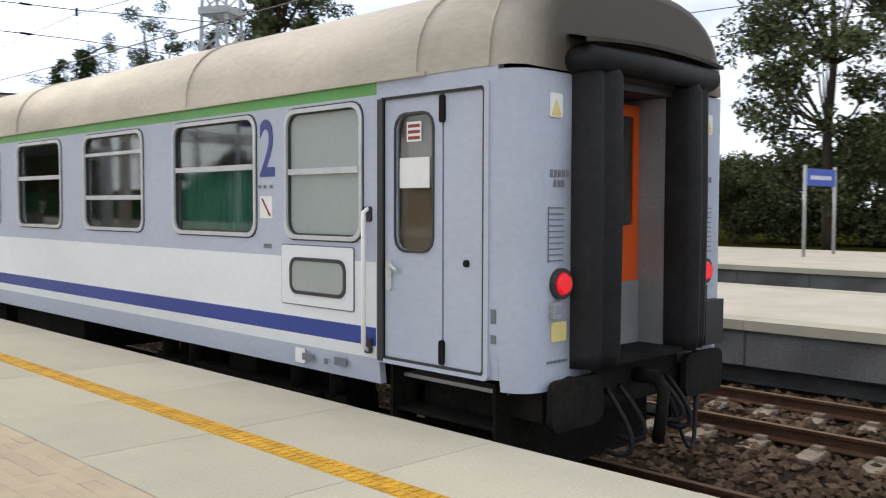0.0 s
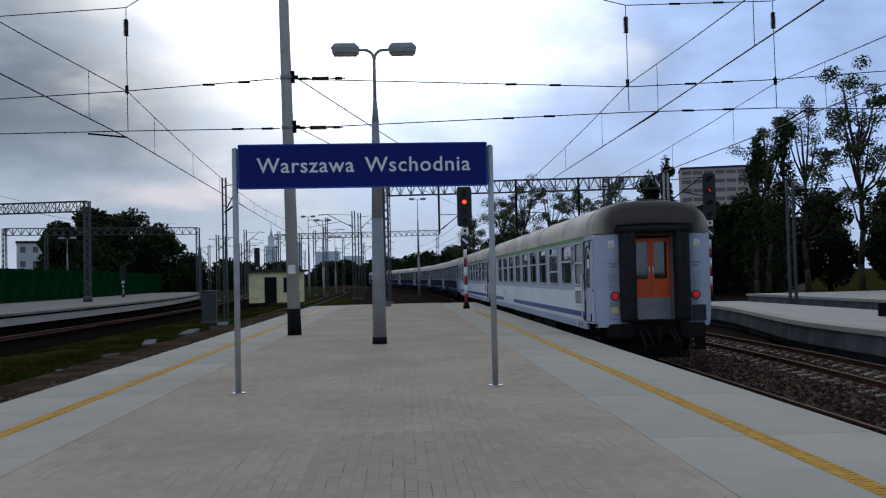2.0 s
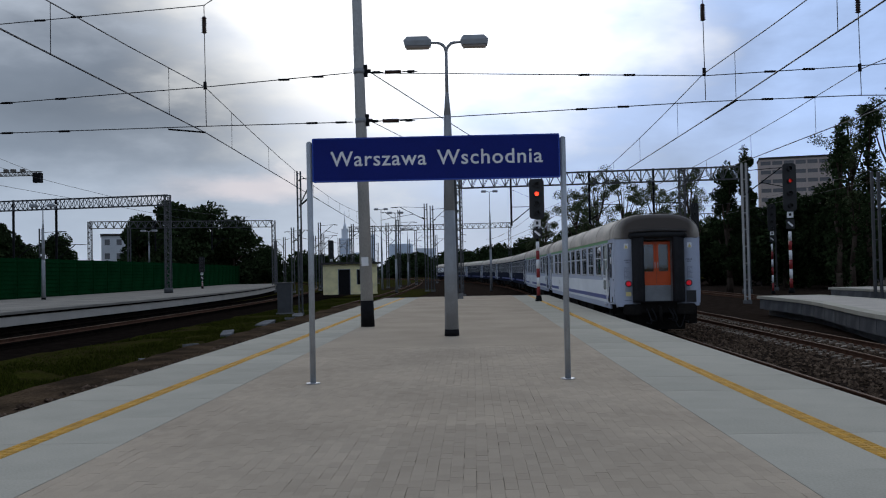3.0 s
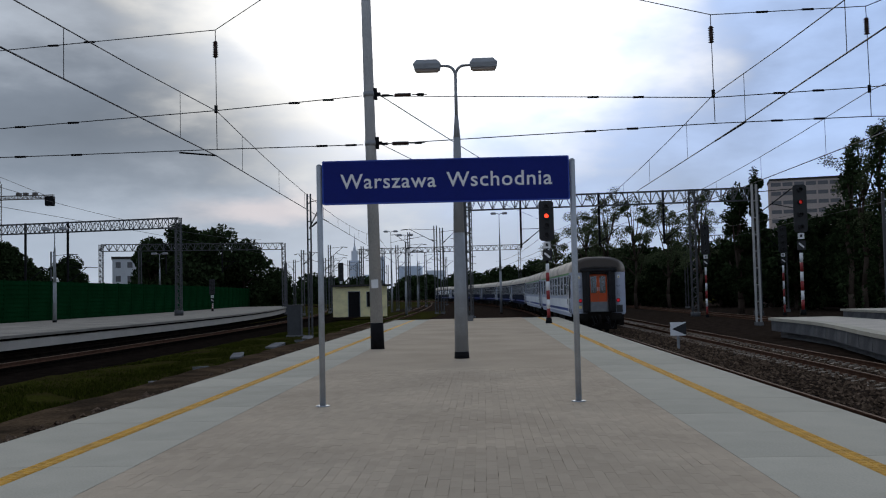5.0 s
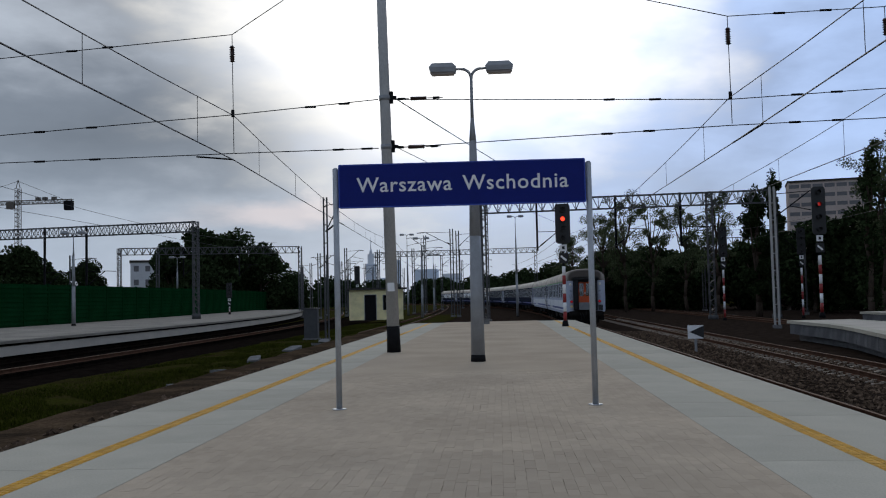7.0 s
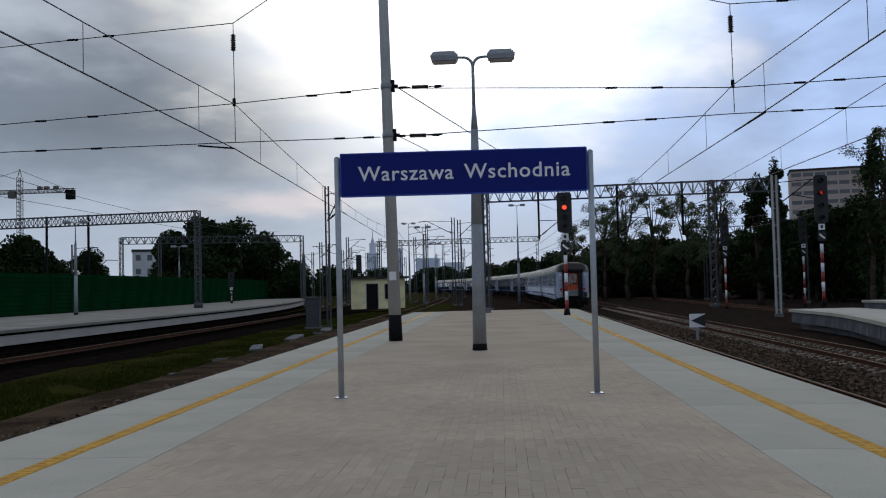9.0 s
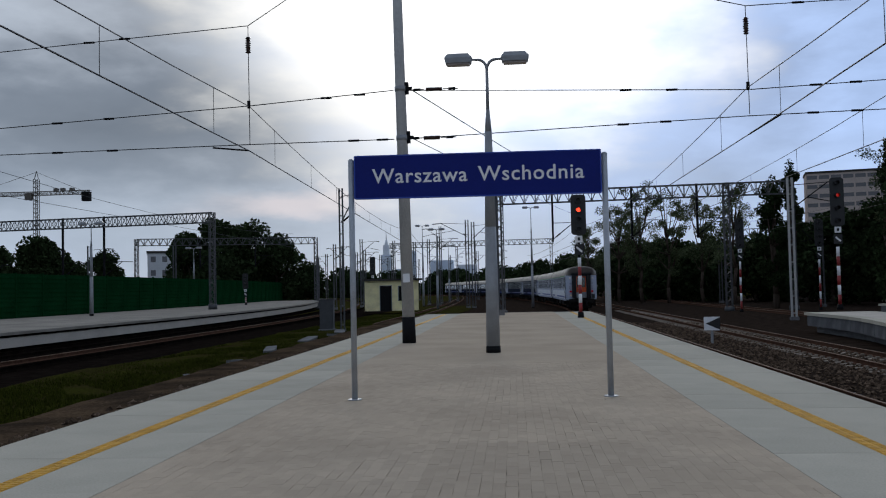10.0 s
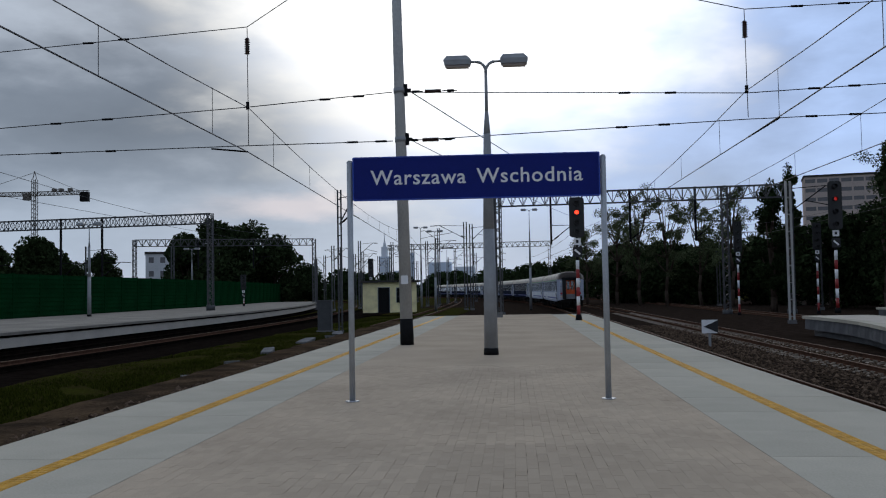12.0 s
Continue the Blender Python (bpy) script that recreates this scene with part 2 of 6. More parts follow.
def sooted(m, soot, x_half):
    """Soot that settles on a coach about its gangway ends, in the coach's own space."""
    nt = m.node_tree
    N, L = nt.nodes.new, nt.links.new
    b = nt.nodes["Principled BSDF"]
    base = b.inputs["Base Color"].links[0].from_socket
    tc, sep, ns = N("ShaderNodeTexCoord"), N("ShaderNodeSeparateXYZ"), N("ShaderNodeTexNoise")
    ns.inputs["Scale"].default_value, ns.inputs["Detail"].default_value = 1.7, 5
    L(tc.outputs["Object"], sep.inputs[0])
    L(tc.outputs["Object"], ns.inputs["Vector"])

    def mth(op, a, c, d=None):
        n = N("ShaderNodeMath")
        n.operation = op
        for k, v in enumerate((a, c, d)):
            if isinstance(v, (int, float)):
                n.inputs[k].default_value = v
            elif v is not None:
                L(v, n.inputs[k])
        return n.outputs[0]

    def ease(v, lo, hi):
        n = N("ShaderNodeMapRange")
        n.interpolation_type = "SMOOTHSTEP"
        n.inputs["From Min"].default_value, n.inputs["From Max"].default_value = lo, hi
        L(v, n.inputs["Value"])
        return n.outputs[0]

    end = ease(mth("MULTIPLY_ADD", ns.outputs["Fac"], 0.9, mth("ABSOLUTE", sep.outputs["Y"], 0.0)), 12.5, 13.42)
    mid = ease(mth("SUBTRACT", x_half, mth("MULTIPLY_ADD", ns.outputs["Fac"], -0.3, mth("ABSOLUTE", sep.outputs["X"], 0.0))), -0.15, 0.35)
    mx = N("ShaderNodeMix")
    mx.data_type = "RGBA"
    L(mth("MULTIPLY", end, mid), mx.inputs["Factor"])
    L(base, mx.inputs["A"])
    mx.inputs["B"].default_value = (*soot, 1)
    L(mx.outputs["Result"], b.inputs["Base Color"])


sooted(M_ROOF, (0.075, 0.060, 0.050), 1.2)
sooted(M_BODY, (0.09, 0.09, 0.095), 0.84)
M_SOOT = mat("caked_black_soot", (0.075, 0.065, 0.06), 0.85, spec=0.2, var=0.2, scale=2.5, fine=25, bump=0.08, col2=(0.035, 0.032, 0.03))
# side paint of the front coaches, with their backlit shade in the colour
M_SHADEBODY = mat("shade_dark_coach_paint", (0.035, 0.04, 0.058), 0.95, spec=0.0, var=0.15, scale=1.2, fine=25, bump=0.03, stretch=(1, 0.4, 1))
M_RUBBER = mat("black_rubber", (0.014, 0.014, 0.016), 0.7, spec=0.3, var=0.4, scale=3, fine=20, bump=0.15)
M_UNDER = mat("sooty_running_gear", (0.016, 0.014, 0.012), 0.9, spec=0.15, var=0.5, scale=3, fine=20, bump=0.3)
M_ORANGE = mat("orange_gangway_door", (0.75, 0.10, 0.012), 0.45, var=0.12, scale=2, fine=20, bump=0.04)
M_ALU = mat("aluminium_window_frame", (0.58, 0.60, 0.62), 0.4, 0.3, var=0.15, scale=4, fine=40, bump=0.03)
M_GASKET = mat("dark_gasket", (0.03, 0.03, 0.035), 0.6, var=0.2, scale=4, fine=30)
M_GLASS = glass("coach_glass", (0.80, 0.84, 0.84), 0.95)
M_FROST = mat("frosted_window_glass", (0.34, 0.38, 0.37), 0.25, var=0.04, scale=2, fine=30, bump=0.01)
M_CURTAIN = mat("green_curtain", (0.14, 0.40, 0.29), 0.9, var=0.3, scale=2, fine=14, bump=0.4, dist=0.03, stretch=(1, 5, 0.4), spec=0.0)
M_CABIN = mat("brown_cabin_laminate", (0.22, 0.12, 0.07), 0.6, var=0.2, scale=2, fine=20, bump=0.05, spec=0.0)
# brightened brown that stands for the lit lobby behind the door windows
M_LITLOBBY = mat("lit_lobby_brown", (0.42, 0.25, 0.16), 0.6, var=0.12, scale=2, fine=20, bump=0.03)
M_TAIL = glow("lit_tail_lamp", (1.0, 0.015, 0.035), 0.32)
M_LABEL = mat("yellow_label", (0.75, 0.62, 0.25), 0.6, var=0.1, scale=5, fine=40, bump=0)
M_INK = mat("navy_lettering", (0.03, 0.05, 0.22), 0.5, var=0.1, scale=5, fine=40, bump=0)
M_GREYINK = mat("grey_lettering", (0.15, 0.16, 0.2), 0.5, var=0.1, scale=5, fine=40, bump=0)
# plants and distance
M_BARK = mat("grey_brown_bark", (0.085, 0.065, 0.05), 0.95, var=0.4, scale=3, fine=25, bump=0.8, dist=0.03, stretch=(1, 1, 0.3), spec=0.0)
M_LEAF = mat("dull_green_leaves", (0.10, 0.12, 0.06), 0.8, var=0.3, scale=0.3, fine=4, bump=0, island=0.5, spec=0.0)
# darker leaf copy, backlit shade in its colour
M_LEAFD = mat("backlit_dark_green_leaves", (0.032, 0.048, 0.020), 0.85, var=0.3, scale=0.3, fine=4, bump=0, island=0.5, spec=0.0)
M_LEAFY = mat("yellow_green_leaves", (0.17, 0.20, 0.035), 0.8, var=0.3, scale=0.3, fine=4, bump=0, island=0.4, spec=0.0)
M_FENCE = mat("dark_green_noise_barrier", (0.006, 0.042, 0.014), 0.95, var=0.25, scale=0.6, fine=6, bump=0.4, dist=0.05, spec=0.0)
M_HUT = mat("cream_render", (0.92, 0.82, 0.46), 0.9, var=0.2, scale=1.5, fine=30, bump=0.2, spec=0.0)
M_TARROOF = mat("dark_roofing_felt", (0.05, 0.045, 0.04), 0.9, var=0.3, scale=3, fine=30, bump=0.2)
M_PANEL = mat("grey_block_render", (0.52, 0.43, 0.38), 0.9, var=0.12, scale=0.2, fine=3, bump=0, spec=0.0)
M_BEIGE = mat("beige_block_render", (0.50, 0.44, 0.33), 0.9, var=0.12, scale=0.3, fine=3, bump=0, spec=0.0)
M_PINKISH = mat("dusty_pink_balcony", (0.38, 0.28, 0.30), 0.9, var=0.12, scale=0.5, fine=3, bump=0)
M_FARWHITE = mat("pale_house_render", (0.62, 0.63, 0.64), 0.9, var=0.1, scale=0.3, fine=3, bump=0)
M_FARWIN = mat("dark_far_window", (0.15, 0.145, 0.15), 0.4, var=0.2, scale=0.5, fine=3, bump=0)
# far facades: the haze of distance is mixed into these pale colours
M_HAZE = mat("haze_tinted_blue_facade", (0.68, 0.75, 0.86), 0.6, var=0.1, scale=0.02, fine=0.2, bump=0)
M_HAZE2 = mat("haze_tinted_grey_facade", (0.76, 0.79, 0.84), 0.7, var=0.1, scale=0.02, fine=0.2, bump=0)
M_CRANE = mat("weathered_crane_steel", (0.14, 0.12, 0.10), 0.7, var=0.2, scale=0.5, fine=4, bump=0)


# ---- building helpers ----
def box(bm, x0, x1, y0, y1, z0, z1, mi=0, m=None):
    vs = [bm.verts.new((x, y, z)) for z in (z0, z1) for y in (y0, y1) for x in (x0, x1)]
    if m is not None:
        for v in vs:
            v.co = m @ v.co
    for f in ((0, 2, 3, 1), (4, 5, 7, 6), (0, 1, 5, 4), (2, 6, 7, 3), (0, 4, 6, 2), (1, 3, 7, 5)):
        bm.faces.new([vs[i] for i in f]).material_index = mi
    return vs


def bevel_box(bm, x0, x1, y0, y1, z0, z1, r=0.02, mi=0):
    """A box whose upright edges are rounded."""
    prism(bm, rounded(x0, x1, y0, y1, r), z0, z1, mi)


def rounded(x0, x1, y0, y1, r, n=3):
    pts = []
    for cx, cy, a in ((x1 - r, y1 - r, 0), (x0 + r, y1 - r, 90), (x0 + r, y0 + r, 180), (x1 - r, y0 + r, 270)):
        for i in range(n + 1):
            b = radians(a + 90 * i / n)
            pts.append((cx + r * math.cos(b), cy + r * math.sin(b)))
    return pts


def prism(bm, pts, z0, z1, mi=0, m=None):
    """A flat outline raised from z0 to z1 (m turns it elsewhere)."""
    m = m or Matrix.Identity(4)
    lo = [bm.verts.new(m @ Vector((x, y, z0))) for x, y in pts]
    hi = [bm.verts.new(m @ Vector((x, y, z1))) for x, y in pts]
    bm.faces.new(lo[::-1]).material_index = mi
    bm.faces.new(hi).material_index = mi
    for i in range(len(pts)):
        j = (i + 1) % len(pts)
        bm.faces.new((lo[i], lo[j], hi[j], hi[i])).material_index = mi


def ring(bm, outer, inner, z0, z1, mi=0, m=None):
    """A frame between two outlines with the same count of points."""
    m = m or Matrix.Identity(4)
    loops = [[bm.verts.new(m @ Vector((x, y, z))) for x, y in pts] for pts, z in ((outer, z0), (outer, z1), (inner, z1), (inner, z0))]
    for a in range(4):
        A, B = loops[a], loops[(a + 1) % 4]
        for i in range(len(A)):
            j = (i + 1) % len(A)
            bm.faces.new((A[i], A[j], B[j], B[i])).material_index = mi


def rod(bm, p, q, r, r2=None, n=8, mi=0, caps=True):
    """A round bar from p to q, tapering from r to r2."""
    p, q = Vector(p), Vector(q)
    d = q - p
    if d.length < 1e-6:
        return
    a = d.orthogonal().normalized()
    b = d.normalized().cross(a)
    r2 = r if r2 is None else r2
    A = [bm.verts.new(p + (a * math.cos(t) + b * math.sin(t)) * r) for t in (2 * math.pi * i / n for i in range(n))]
    B = [bm.verts.new(q + (a * math.cos(t) + b * math.sin(t)) * r2) for t in (2 * math.pi * i / n for i in range(n))]
    for i in range(n):
        j = (i + 1) % n
        f = bm.faces.new((A[i], A[j], B[j], B[i]))
        f.material_index, f.smooth = mi, n > 5
    if caps:
        bm.faces.new(A[::-1]).material_index = mi
        bm.faces.new(B).material_index = mi


def polyrod(bm, pts, r, n=6, mi=0):
    """One connected round tube along points."""
    pts = [Vector(p) for p in pts]
    prev, a = None, None
    for k, p in enumerate(pts):
        d = (pts[min(k + 1, len(pts) - 1)] - pts[max(k - 1, 0)]).normalized()
        a = d.orthogonal() if a is None else a - d * a.dot(d)
        a.normalize()
        b = d.cross(a)
        cur = [bm.verts.new(p + (a * math.cos(t) + b * math.sin(t)) * r) for t in (2 * math.pi * i / n for i in range(n))]
        if prev:
            for i in range(n):
                j = (i + 1) % n
                f = bm.faces.new((prev[i], prev[j], cur[j], cur[i]))
                f.material_index, f.smooth = mi, n > 5
        else:
            bm.faces.new(cur[::-1]).material_index = mi
        prev = cur
    bm.faces.new(prev).material_index = mi


def link(name, bm, mats, parent=None, label="", at=None):
    me = bpy.data.meshes.new(name)
    if len(bm.faces) < 6000:
        bmesh.ops.recalc_face_normals(bm, faces=bm.faces)
    bm.normal_update()
    bm.to_mesh(me)
    bm.free()
    for m in mats if isinstance(mats, (list, tuple)) else (mats,):
        me.materials.append(m)
    ob = new(name, me)
    if parent is not None:
        ob.parent = parent
    if at is not None:
        ob.matrix_basis = at
    if label:
        ob["label"] = label
    return ob


def part(name, bm, material, parent, label=""):
    return link(name, bm, material, parent, label)


def thing(name, at, label, category, group=""):
    ob = new(name)
    ob.empty_display_size = 0.2
    ob.matrix_basis = at
    return tagged(ob, label, category, group)


def B():
    return bmesh.new()

# ---- the ground, tracks and platforms ----
RAIL_Z, BED_Z = -0.76, -0.97          # rail head and ballast against the platform surface at 0
TRACK_X = 6.08                        # the departing train's track
CURVE_Y, CURVE_R = 92.0, 760.0        # it bends left beyond here


def along(s, off=0.0):
    """Place and heading on the curving track, s metres along it, off metres to its right."""
    if s <= CURVE_Y:
        return TRACK_X + off, s, 0.0
    a = (s - CURVE_Y) / CURVE_R
    return TRACK_X - CURVE_R * (1 - math.cos(a)) + off * math.cos(a), CURVE_Y + CURVE_R * math.sin(a) + off * math.sin(a), a


def sheet(name, x0, x1, y0, y1, z, nx, ny, amp, material, label):
    bm = B()
    vs = [[bm.verts.new((x0 + (x1 - x0) * i / nx, y0 + (y1 - y0) * j / ny, z)) for i in range(nx + 1)] for j in range(ny + 1)]
    for row in vs:
        for v in row:
            v.co.z += amp * noise.noise(v.co * 0.23) + amp * 0.5 * noise.noise(v.co * 0.9)
    for j in range(ny):
        for i in range(nx):
            bm.faces.new((vs[j][i], vs[j][i + 1], vs[j + 1][i + 1], vs[j + 1][i])).smooth = True
    return tagged(link(name, bm, material), label, "ground", kind="structure")


def build_ground():
    bm = B()
    s = 4500
    vs = [bm.verts.new(p) for p in ((-s, -s, -1.12), (s, -s, -1.12), (s, s, -1.12), (-s, s, -1.12))]
    bm.faces.new(vs)
    tagged(link("ground", bm, M_GRASS), "dull grassy ground around the station tracks", "ground", kind="structure")
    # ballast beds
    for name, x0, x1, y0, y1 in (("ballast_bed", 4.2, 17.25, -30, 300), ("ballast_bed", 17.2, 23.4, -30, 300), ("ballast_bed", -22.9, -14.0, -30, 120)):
        # the left bed's near-black is painted shade
        sheet(name, x0, x1, y0, y1, BED_Z, 30, 200, 0.03, M_DIRT if x0 > 0 else M_SHADEBED, "dark rusty ballast between the tracks" if x0 > 0 else "ballast under the left tracks, painted near-black for shade")
    sheet("yard_ballast", -14.0, 40.0, 60, 420, -1.0, 40, 160, 0.06, M_DIRT, "dark ballast of the station throat")
    sheet("grass_verge", -14.2, -5.3, -10, 130, -0.93, 30, 160, 0.10, M_GRASS, "uneven grass strip beside the platform")


def rail_strip(points, name, shaded=False):
    """One rail: foot, web and head swept along points (x, y, heading)."""
    prof = ((-0.075, -0.17), (0.075, -0.17), (0.075, -0.155), (0.012, -0.13), (0.012, -0.045), (0.036, -0.035), (0.036, -0.004), (0.028, 0.0), (-0.028, 0.0), (-0.036, -0.004), (-0.036, -0.035), (-0.012, -0.045), (-0.012, -0.13), (-0.075, -0.155))
    bm = B()
    prev = None
    for x, y, a in points:
        cur = [bm.verts.new((x + u * math.cos(a), y + u * math.sin(a), RAIL_Z + w)) for u, w in prof]
        if prev:
            for i in range(len(prof)):
                j = (i + 1) % len(prof)
                bm.faces.new((prev[i], prev[j], cur[j], cur[i])).material_index = 1 if i in (6, 7, 8) else 0
        prev = cur
    # rails that catch no light get the near-black shade colour
    return link(name, bm, [M_SHADEBED, M_SHADEBED] if shaded else [M_RAIL, M_RAILTOP])


SLEEPER = []


def sleeper_mesh():
    bm = B()
    # a concrete sleeper with sunken middle and two rail seats
    prof = [(-1.25, 0.0), (-0.95, 0.02), (-0.5, 0.02), (-0.3, -0.03), (0.3, -0.03), (0.5, 0.02), (0.95, 0.02), (1.25, 0.0)]
    rows = []
    for u, w in prof:
        rows.append([bm.verts.new((u, v, z)) for v, z in ((-0.14, -0.2), (0.14, -0.2), (0.10, w), (-0.10, w))])
    for A, C in zip(rows, rows[1:]):
        for i in range(4):
            j = (i + 1) % 4
            bm.faces.new((A[i], A[j], C[j], C[i]))
    bm.faces.new(rows[0][::-1])
    bm.faces.new(rows[-1])
    for x in (-0.86, -0.62, 0.62, 0.86):
        box(bm, x - 0.05, x + 0.05, -0.06, 0.06, 0.015, 0.06)
    me = bpy.data.meshes.new("sleeper")
    bm.to_mesh(me)
    bm.free()
    me.materials.append(M_SLEEPER)
    return me


def build_track(name, pts, sleepers, label, shaded=()):
    """pts: centre line (x, y, heading); sleepers: places of single sleepers."""
    top = tagged(new(name), label, "railway track", "railway tracks", "structure")
    for off in (-0.755, 0.755):
        r = rail_strip([(x + off * math.cos(a), y + off * math.sin(a), a) for x, y, a in pts], "rail", off in shaded)
        r.parent = top
    for x, y, a in sleepers:
        o = new("sleeper", SLEEPER[0])
        o.parent = top
        o.matrix_basis = pose(x, y, RAIL_Z - 0.185, 0, 0, math.degrees(a))
    return top


def straight(x, y0, y1, bend=0.0, n=60, start=1e9):
    out = []
    for i in range(n + 1):
        y = y0 + (y1 - y0) * i / n
        d = max(0.0, y - start)
        out.append((x - bend * d * d / 2, y, math.atan(bend * d)))
    return out


def build_tracks():
    SLEEPER.append(sleeper_mesh())
    near = [along(s) for s in np.arange(1.0, 90, 0.62)]
    build_track("track_departure", [along(s) for s in np.linspace(-30, 420, 160)], near, "rusty track with concrete sleepers beside the platform edge")
    c = 1 / CURVE_R
    build_track("track_second", [(x + 0.65 * ease_to(y, 8, 28), y, a) for x, y, a in straight(10.08, -30, 400, c, 160, CURVE_Y)], [(10.08 + 0.65 * ease_to(y, 8, 28), y, 0) for y in np.arange(2.0, 90, 0.62)], "rusty track with concrete sleepers beside the second platform")
    build_track("track_third", straight(20.9, -30, 400, c, 120, 120), [], "rusty track behind the second platform")
    # left rails darkened in colour, save the one that catches the light
    build_track("track_left", straight(-21.1, -30, 300, 0.0024, 120, 60), [], "track beside the left platform, painted near-black for shade", (-0.755, 0.755))
    build_track("track_left_inner", straight(-17.8, -30, 300, 0.0018, 120, 60), [], "track between grass strip and left platform, one rail rusty, one painted shade-dark", (0.755,))
    build_track("track_middle", straight(-9.0, 62, 330, 0.0004, 80, 75), [], "rusty track running to the yard beyond the platform")


PLAT_END = 56.0
PAVED = 19.0                          # single blocks are laid out up to here


def bowed(x, y):
    return x - 0.0012 * max(0.0, y - 60) ** 2


def build_left_platform():
    top = tagged(new("platform_left"), "long pale concrete platform before the green barrier", "platform", kind="structure")
    # shade under the coping and at the foot is put into their near-black colour
    for name, xa, xb, za, zb, m in (("platform_wall", -37.4, -22.87, -0.72, -0.27, M_SLAB), ("wall_recess", -37.4, -23.15, -0.28, -0.12, M_SHADEBED), ("paved_top", -37.4, -22.75, -0.14, 0.0, M_ASPHALT), ("wall_foot", -37.4, -23.3, -1.15, -0.6, M_SHADEBED)):
        bm = B()
        prev = None
        for k in range(60):
            y = -30 + 3.2 * k
            cur = [bm.verts.new((bowed(x, y), y, z)) for x, z in ((xa, za), (xb, za), (xb, zb), (xa, zb))]
            if prev:
                for i in range(4):
                    j = (i + 1) % 4
                    bm.faces.new((prev[i], prev[j], cur[j], cur[i]))
            else:
                bm.faces.new(cur[::-1])
            prev = cur
        bm.faces.new(prev)
        part(name, bm, m, top)


def ease_to(y, a, b):
    t = min(1.0, max(0.0, (y - a) / (b - a)))
    return t * t * (3 - 2 * t)


def platform(name, edge, x1, y0, y1, label):
    """A raised platform: precast walls with a coping lip, filled with a paved top. edge gives the near side's x along y."""
    top = tagged(new(name), label, "platform", kind="structure")
    n = int((y1 - y0) / 2.0)
    ys = [y0 + 2.0 * k for k in range(n + 1)]
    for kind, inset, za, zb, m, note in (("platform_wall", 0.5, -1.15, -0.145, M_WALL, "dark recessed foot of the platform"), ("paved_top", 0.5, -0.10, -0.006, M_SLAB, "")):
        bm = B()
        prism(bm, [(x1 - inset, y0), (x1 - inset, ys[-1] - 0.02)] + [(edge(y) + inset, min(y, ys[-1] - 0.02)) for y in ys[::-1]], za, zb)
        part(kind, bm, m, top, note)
    for kind, inset, depth, gap, za, zb, m in (("wall_panel", 0.06, 0.24, 0.012, -0.64, -0.145, M_PANELW), ("coping", 0.0, 0.52, 0.006, -0.14, -0.004, M_EDGE)):
        bm = B()
        box(bm, 0, depth, gap, 2.0 - gap, za, zb)
        first = part(kind, bm, m, top)
        for k in range(n):
            xa, xb = edge(ys[k]), edge(ys[k + 1])
            for x, turn in ((xa + inset, -math.degrees(math.atan2(xb - xa, 2.0))), (x1 - inset - depth, 0.0)):
                o = first if k == 0 and turn == 0.0 and x < x1 - 2 else new(kind, first.data)
                o.parent = top
                o.matrix_basis = pose(x, ys[k], 0, 0, 0, turn)
    # the end wall
    for k in range(int((x1 - edge(y1)) / 1.0)):
        bm = B()
        box(bm, 0.006, 0.994, 0, 0.3, -0.14, -0.004)
        o = part("end_coping", bm, M_EDGE, top)
        o.matrix_basis = pose(edge(y1) + k * (x1 - edge(y1)) / int(x1 - edge(y1)), ys[-1] - 0.02, 0)
    return top


def build_main_platform():
    x0, x1 = -5.38, 4.43
    top = tagged(new("platform_main"), "broad platform with grey paving, pale edge slabs and yellow lines", "platform", kind="structure")
    bm = B()
    for xa, xb in ((x1 - 0.3, x1 - 0.08), (x0 + 0.08, x0 + 0.3)):
        box(bm, xa, xb, -20, PLAT_END, -0.64, -0.13)
    box(bm, x0 + 0.55, x1 - 0.55, -20, PLAT_END - 0.1, -1.15, -0.13)
    box(bm, x0 + 0.3, x1 - 0.3, PLAT_END - 0.3, PLAT_END, -1.15, -0.13)
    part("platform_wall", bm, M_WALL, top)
    bm = B()
    box(bm, -3.303, 2.283, -20, 4.12, -0.1, 0.0)
    box(bm, -3.303, 2.283, PAVED - 0.2, PLAT_END - 0.02, -0.1, 0.0)
    part("bedding", bm, M_PAVE, top)
    bm = B()
    box(bm, -3.303, 2.283, 4.121, PAVED - 0.201, -0.1, -0.012)
    part("joint_sand", bm, M_JOINT, top)
    # pale edge slabs, each with a chamfer of dirt in its joints
    for name, xa, xb in (("edge_slab", 2.285, x1), ("edge_slab", x0, -3.305)):
        bm = B()
        prism(bm, [(xa, 0.002), (xb, 0.002), (xb, 1.498), (xa, 1.498)], -0.14, 0.0)
        first = part(name, bm, M_EDGE, top)
        y = -5.0
        k = 0
        while y < PLAT_END - 1.4:
            o = first if k == 0 else new(name, first.data)
            o.parent = top
            o.matrix_basis = pose(0, y, (k * 7 % 5) * 0.0006)
            y += 1.5
            k += 1
        bm = B()
        box(bm, xa + 0.02, xb - 0.05, -20, PLAT_END - 0.01, -0.12, -0.012)
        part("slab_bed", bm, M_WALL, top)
    # yellow warning lines with a raised, studded surface
    for x in (3.30, -4.23):
        bm = B()
        box(bm, x - 0.095, x + 0.095, -20, PLAT_END - 1, -0.01, 0.004)
        for k in range(2):
            xs = x - 0.05 + 0.1 * k
            for i in range(520):
                y = 2.0 + i * 0.075
                box(bm, xs - 0.035, xs + 0.035, y, y + 0.045, 0.003, 0.008)
        part("yellow_line", bm, M_YELLOW, top, "worn yellow tactile warning line")
    return top


MAIN = build_main_platform()
build_ground()
build_tracks()
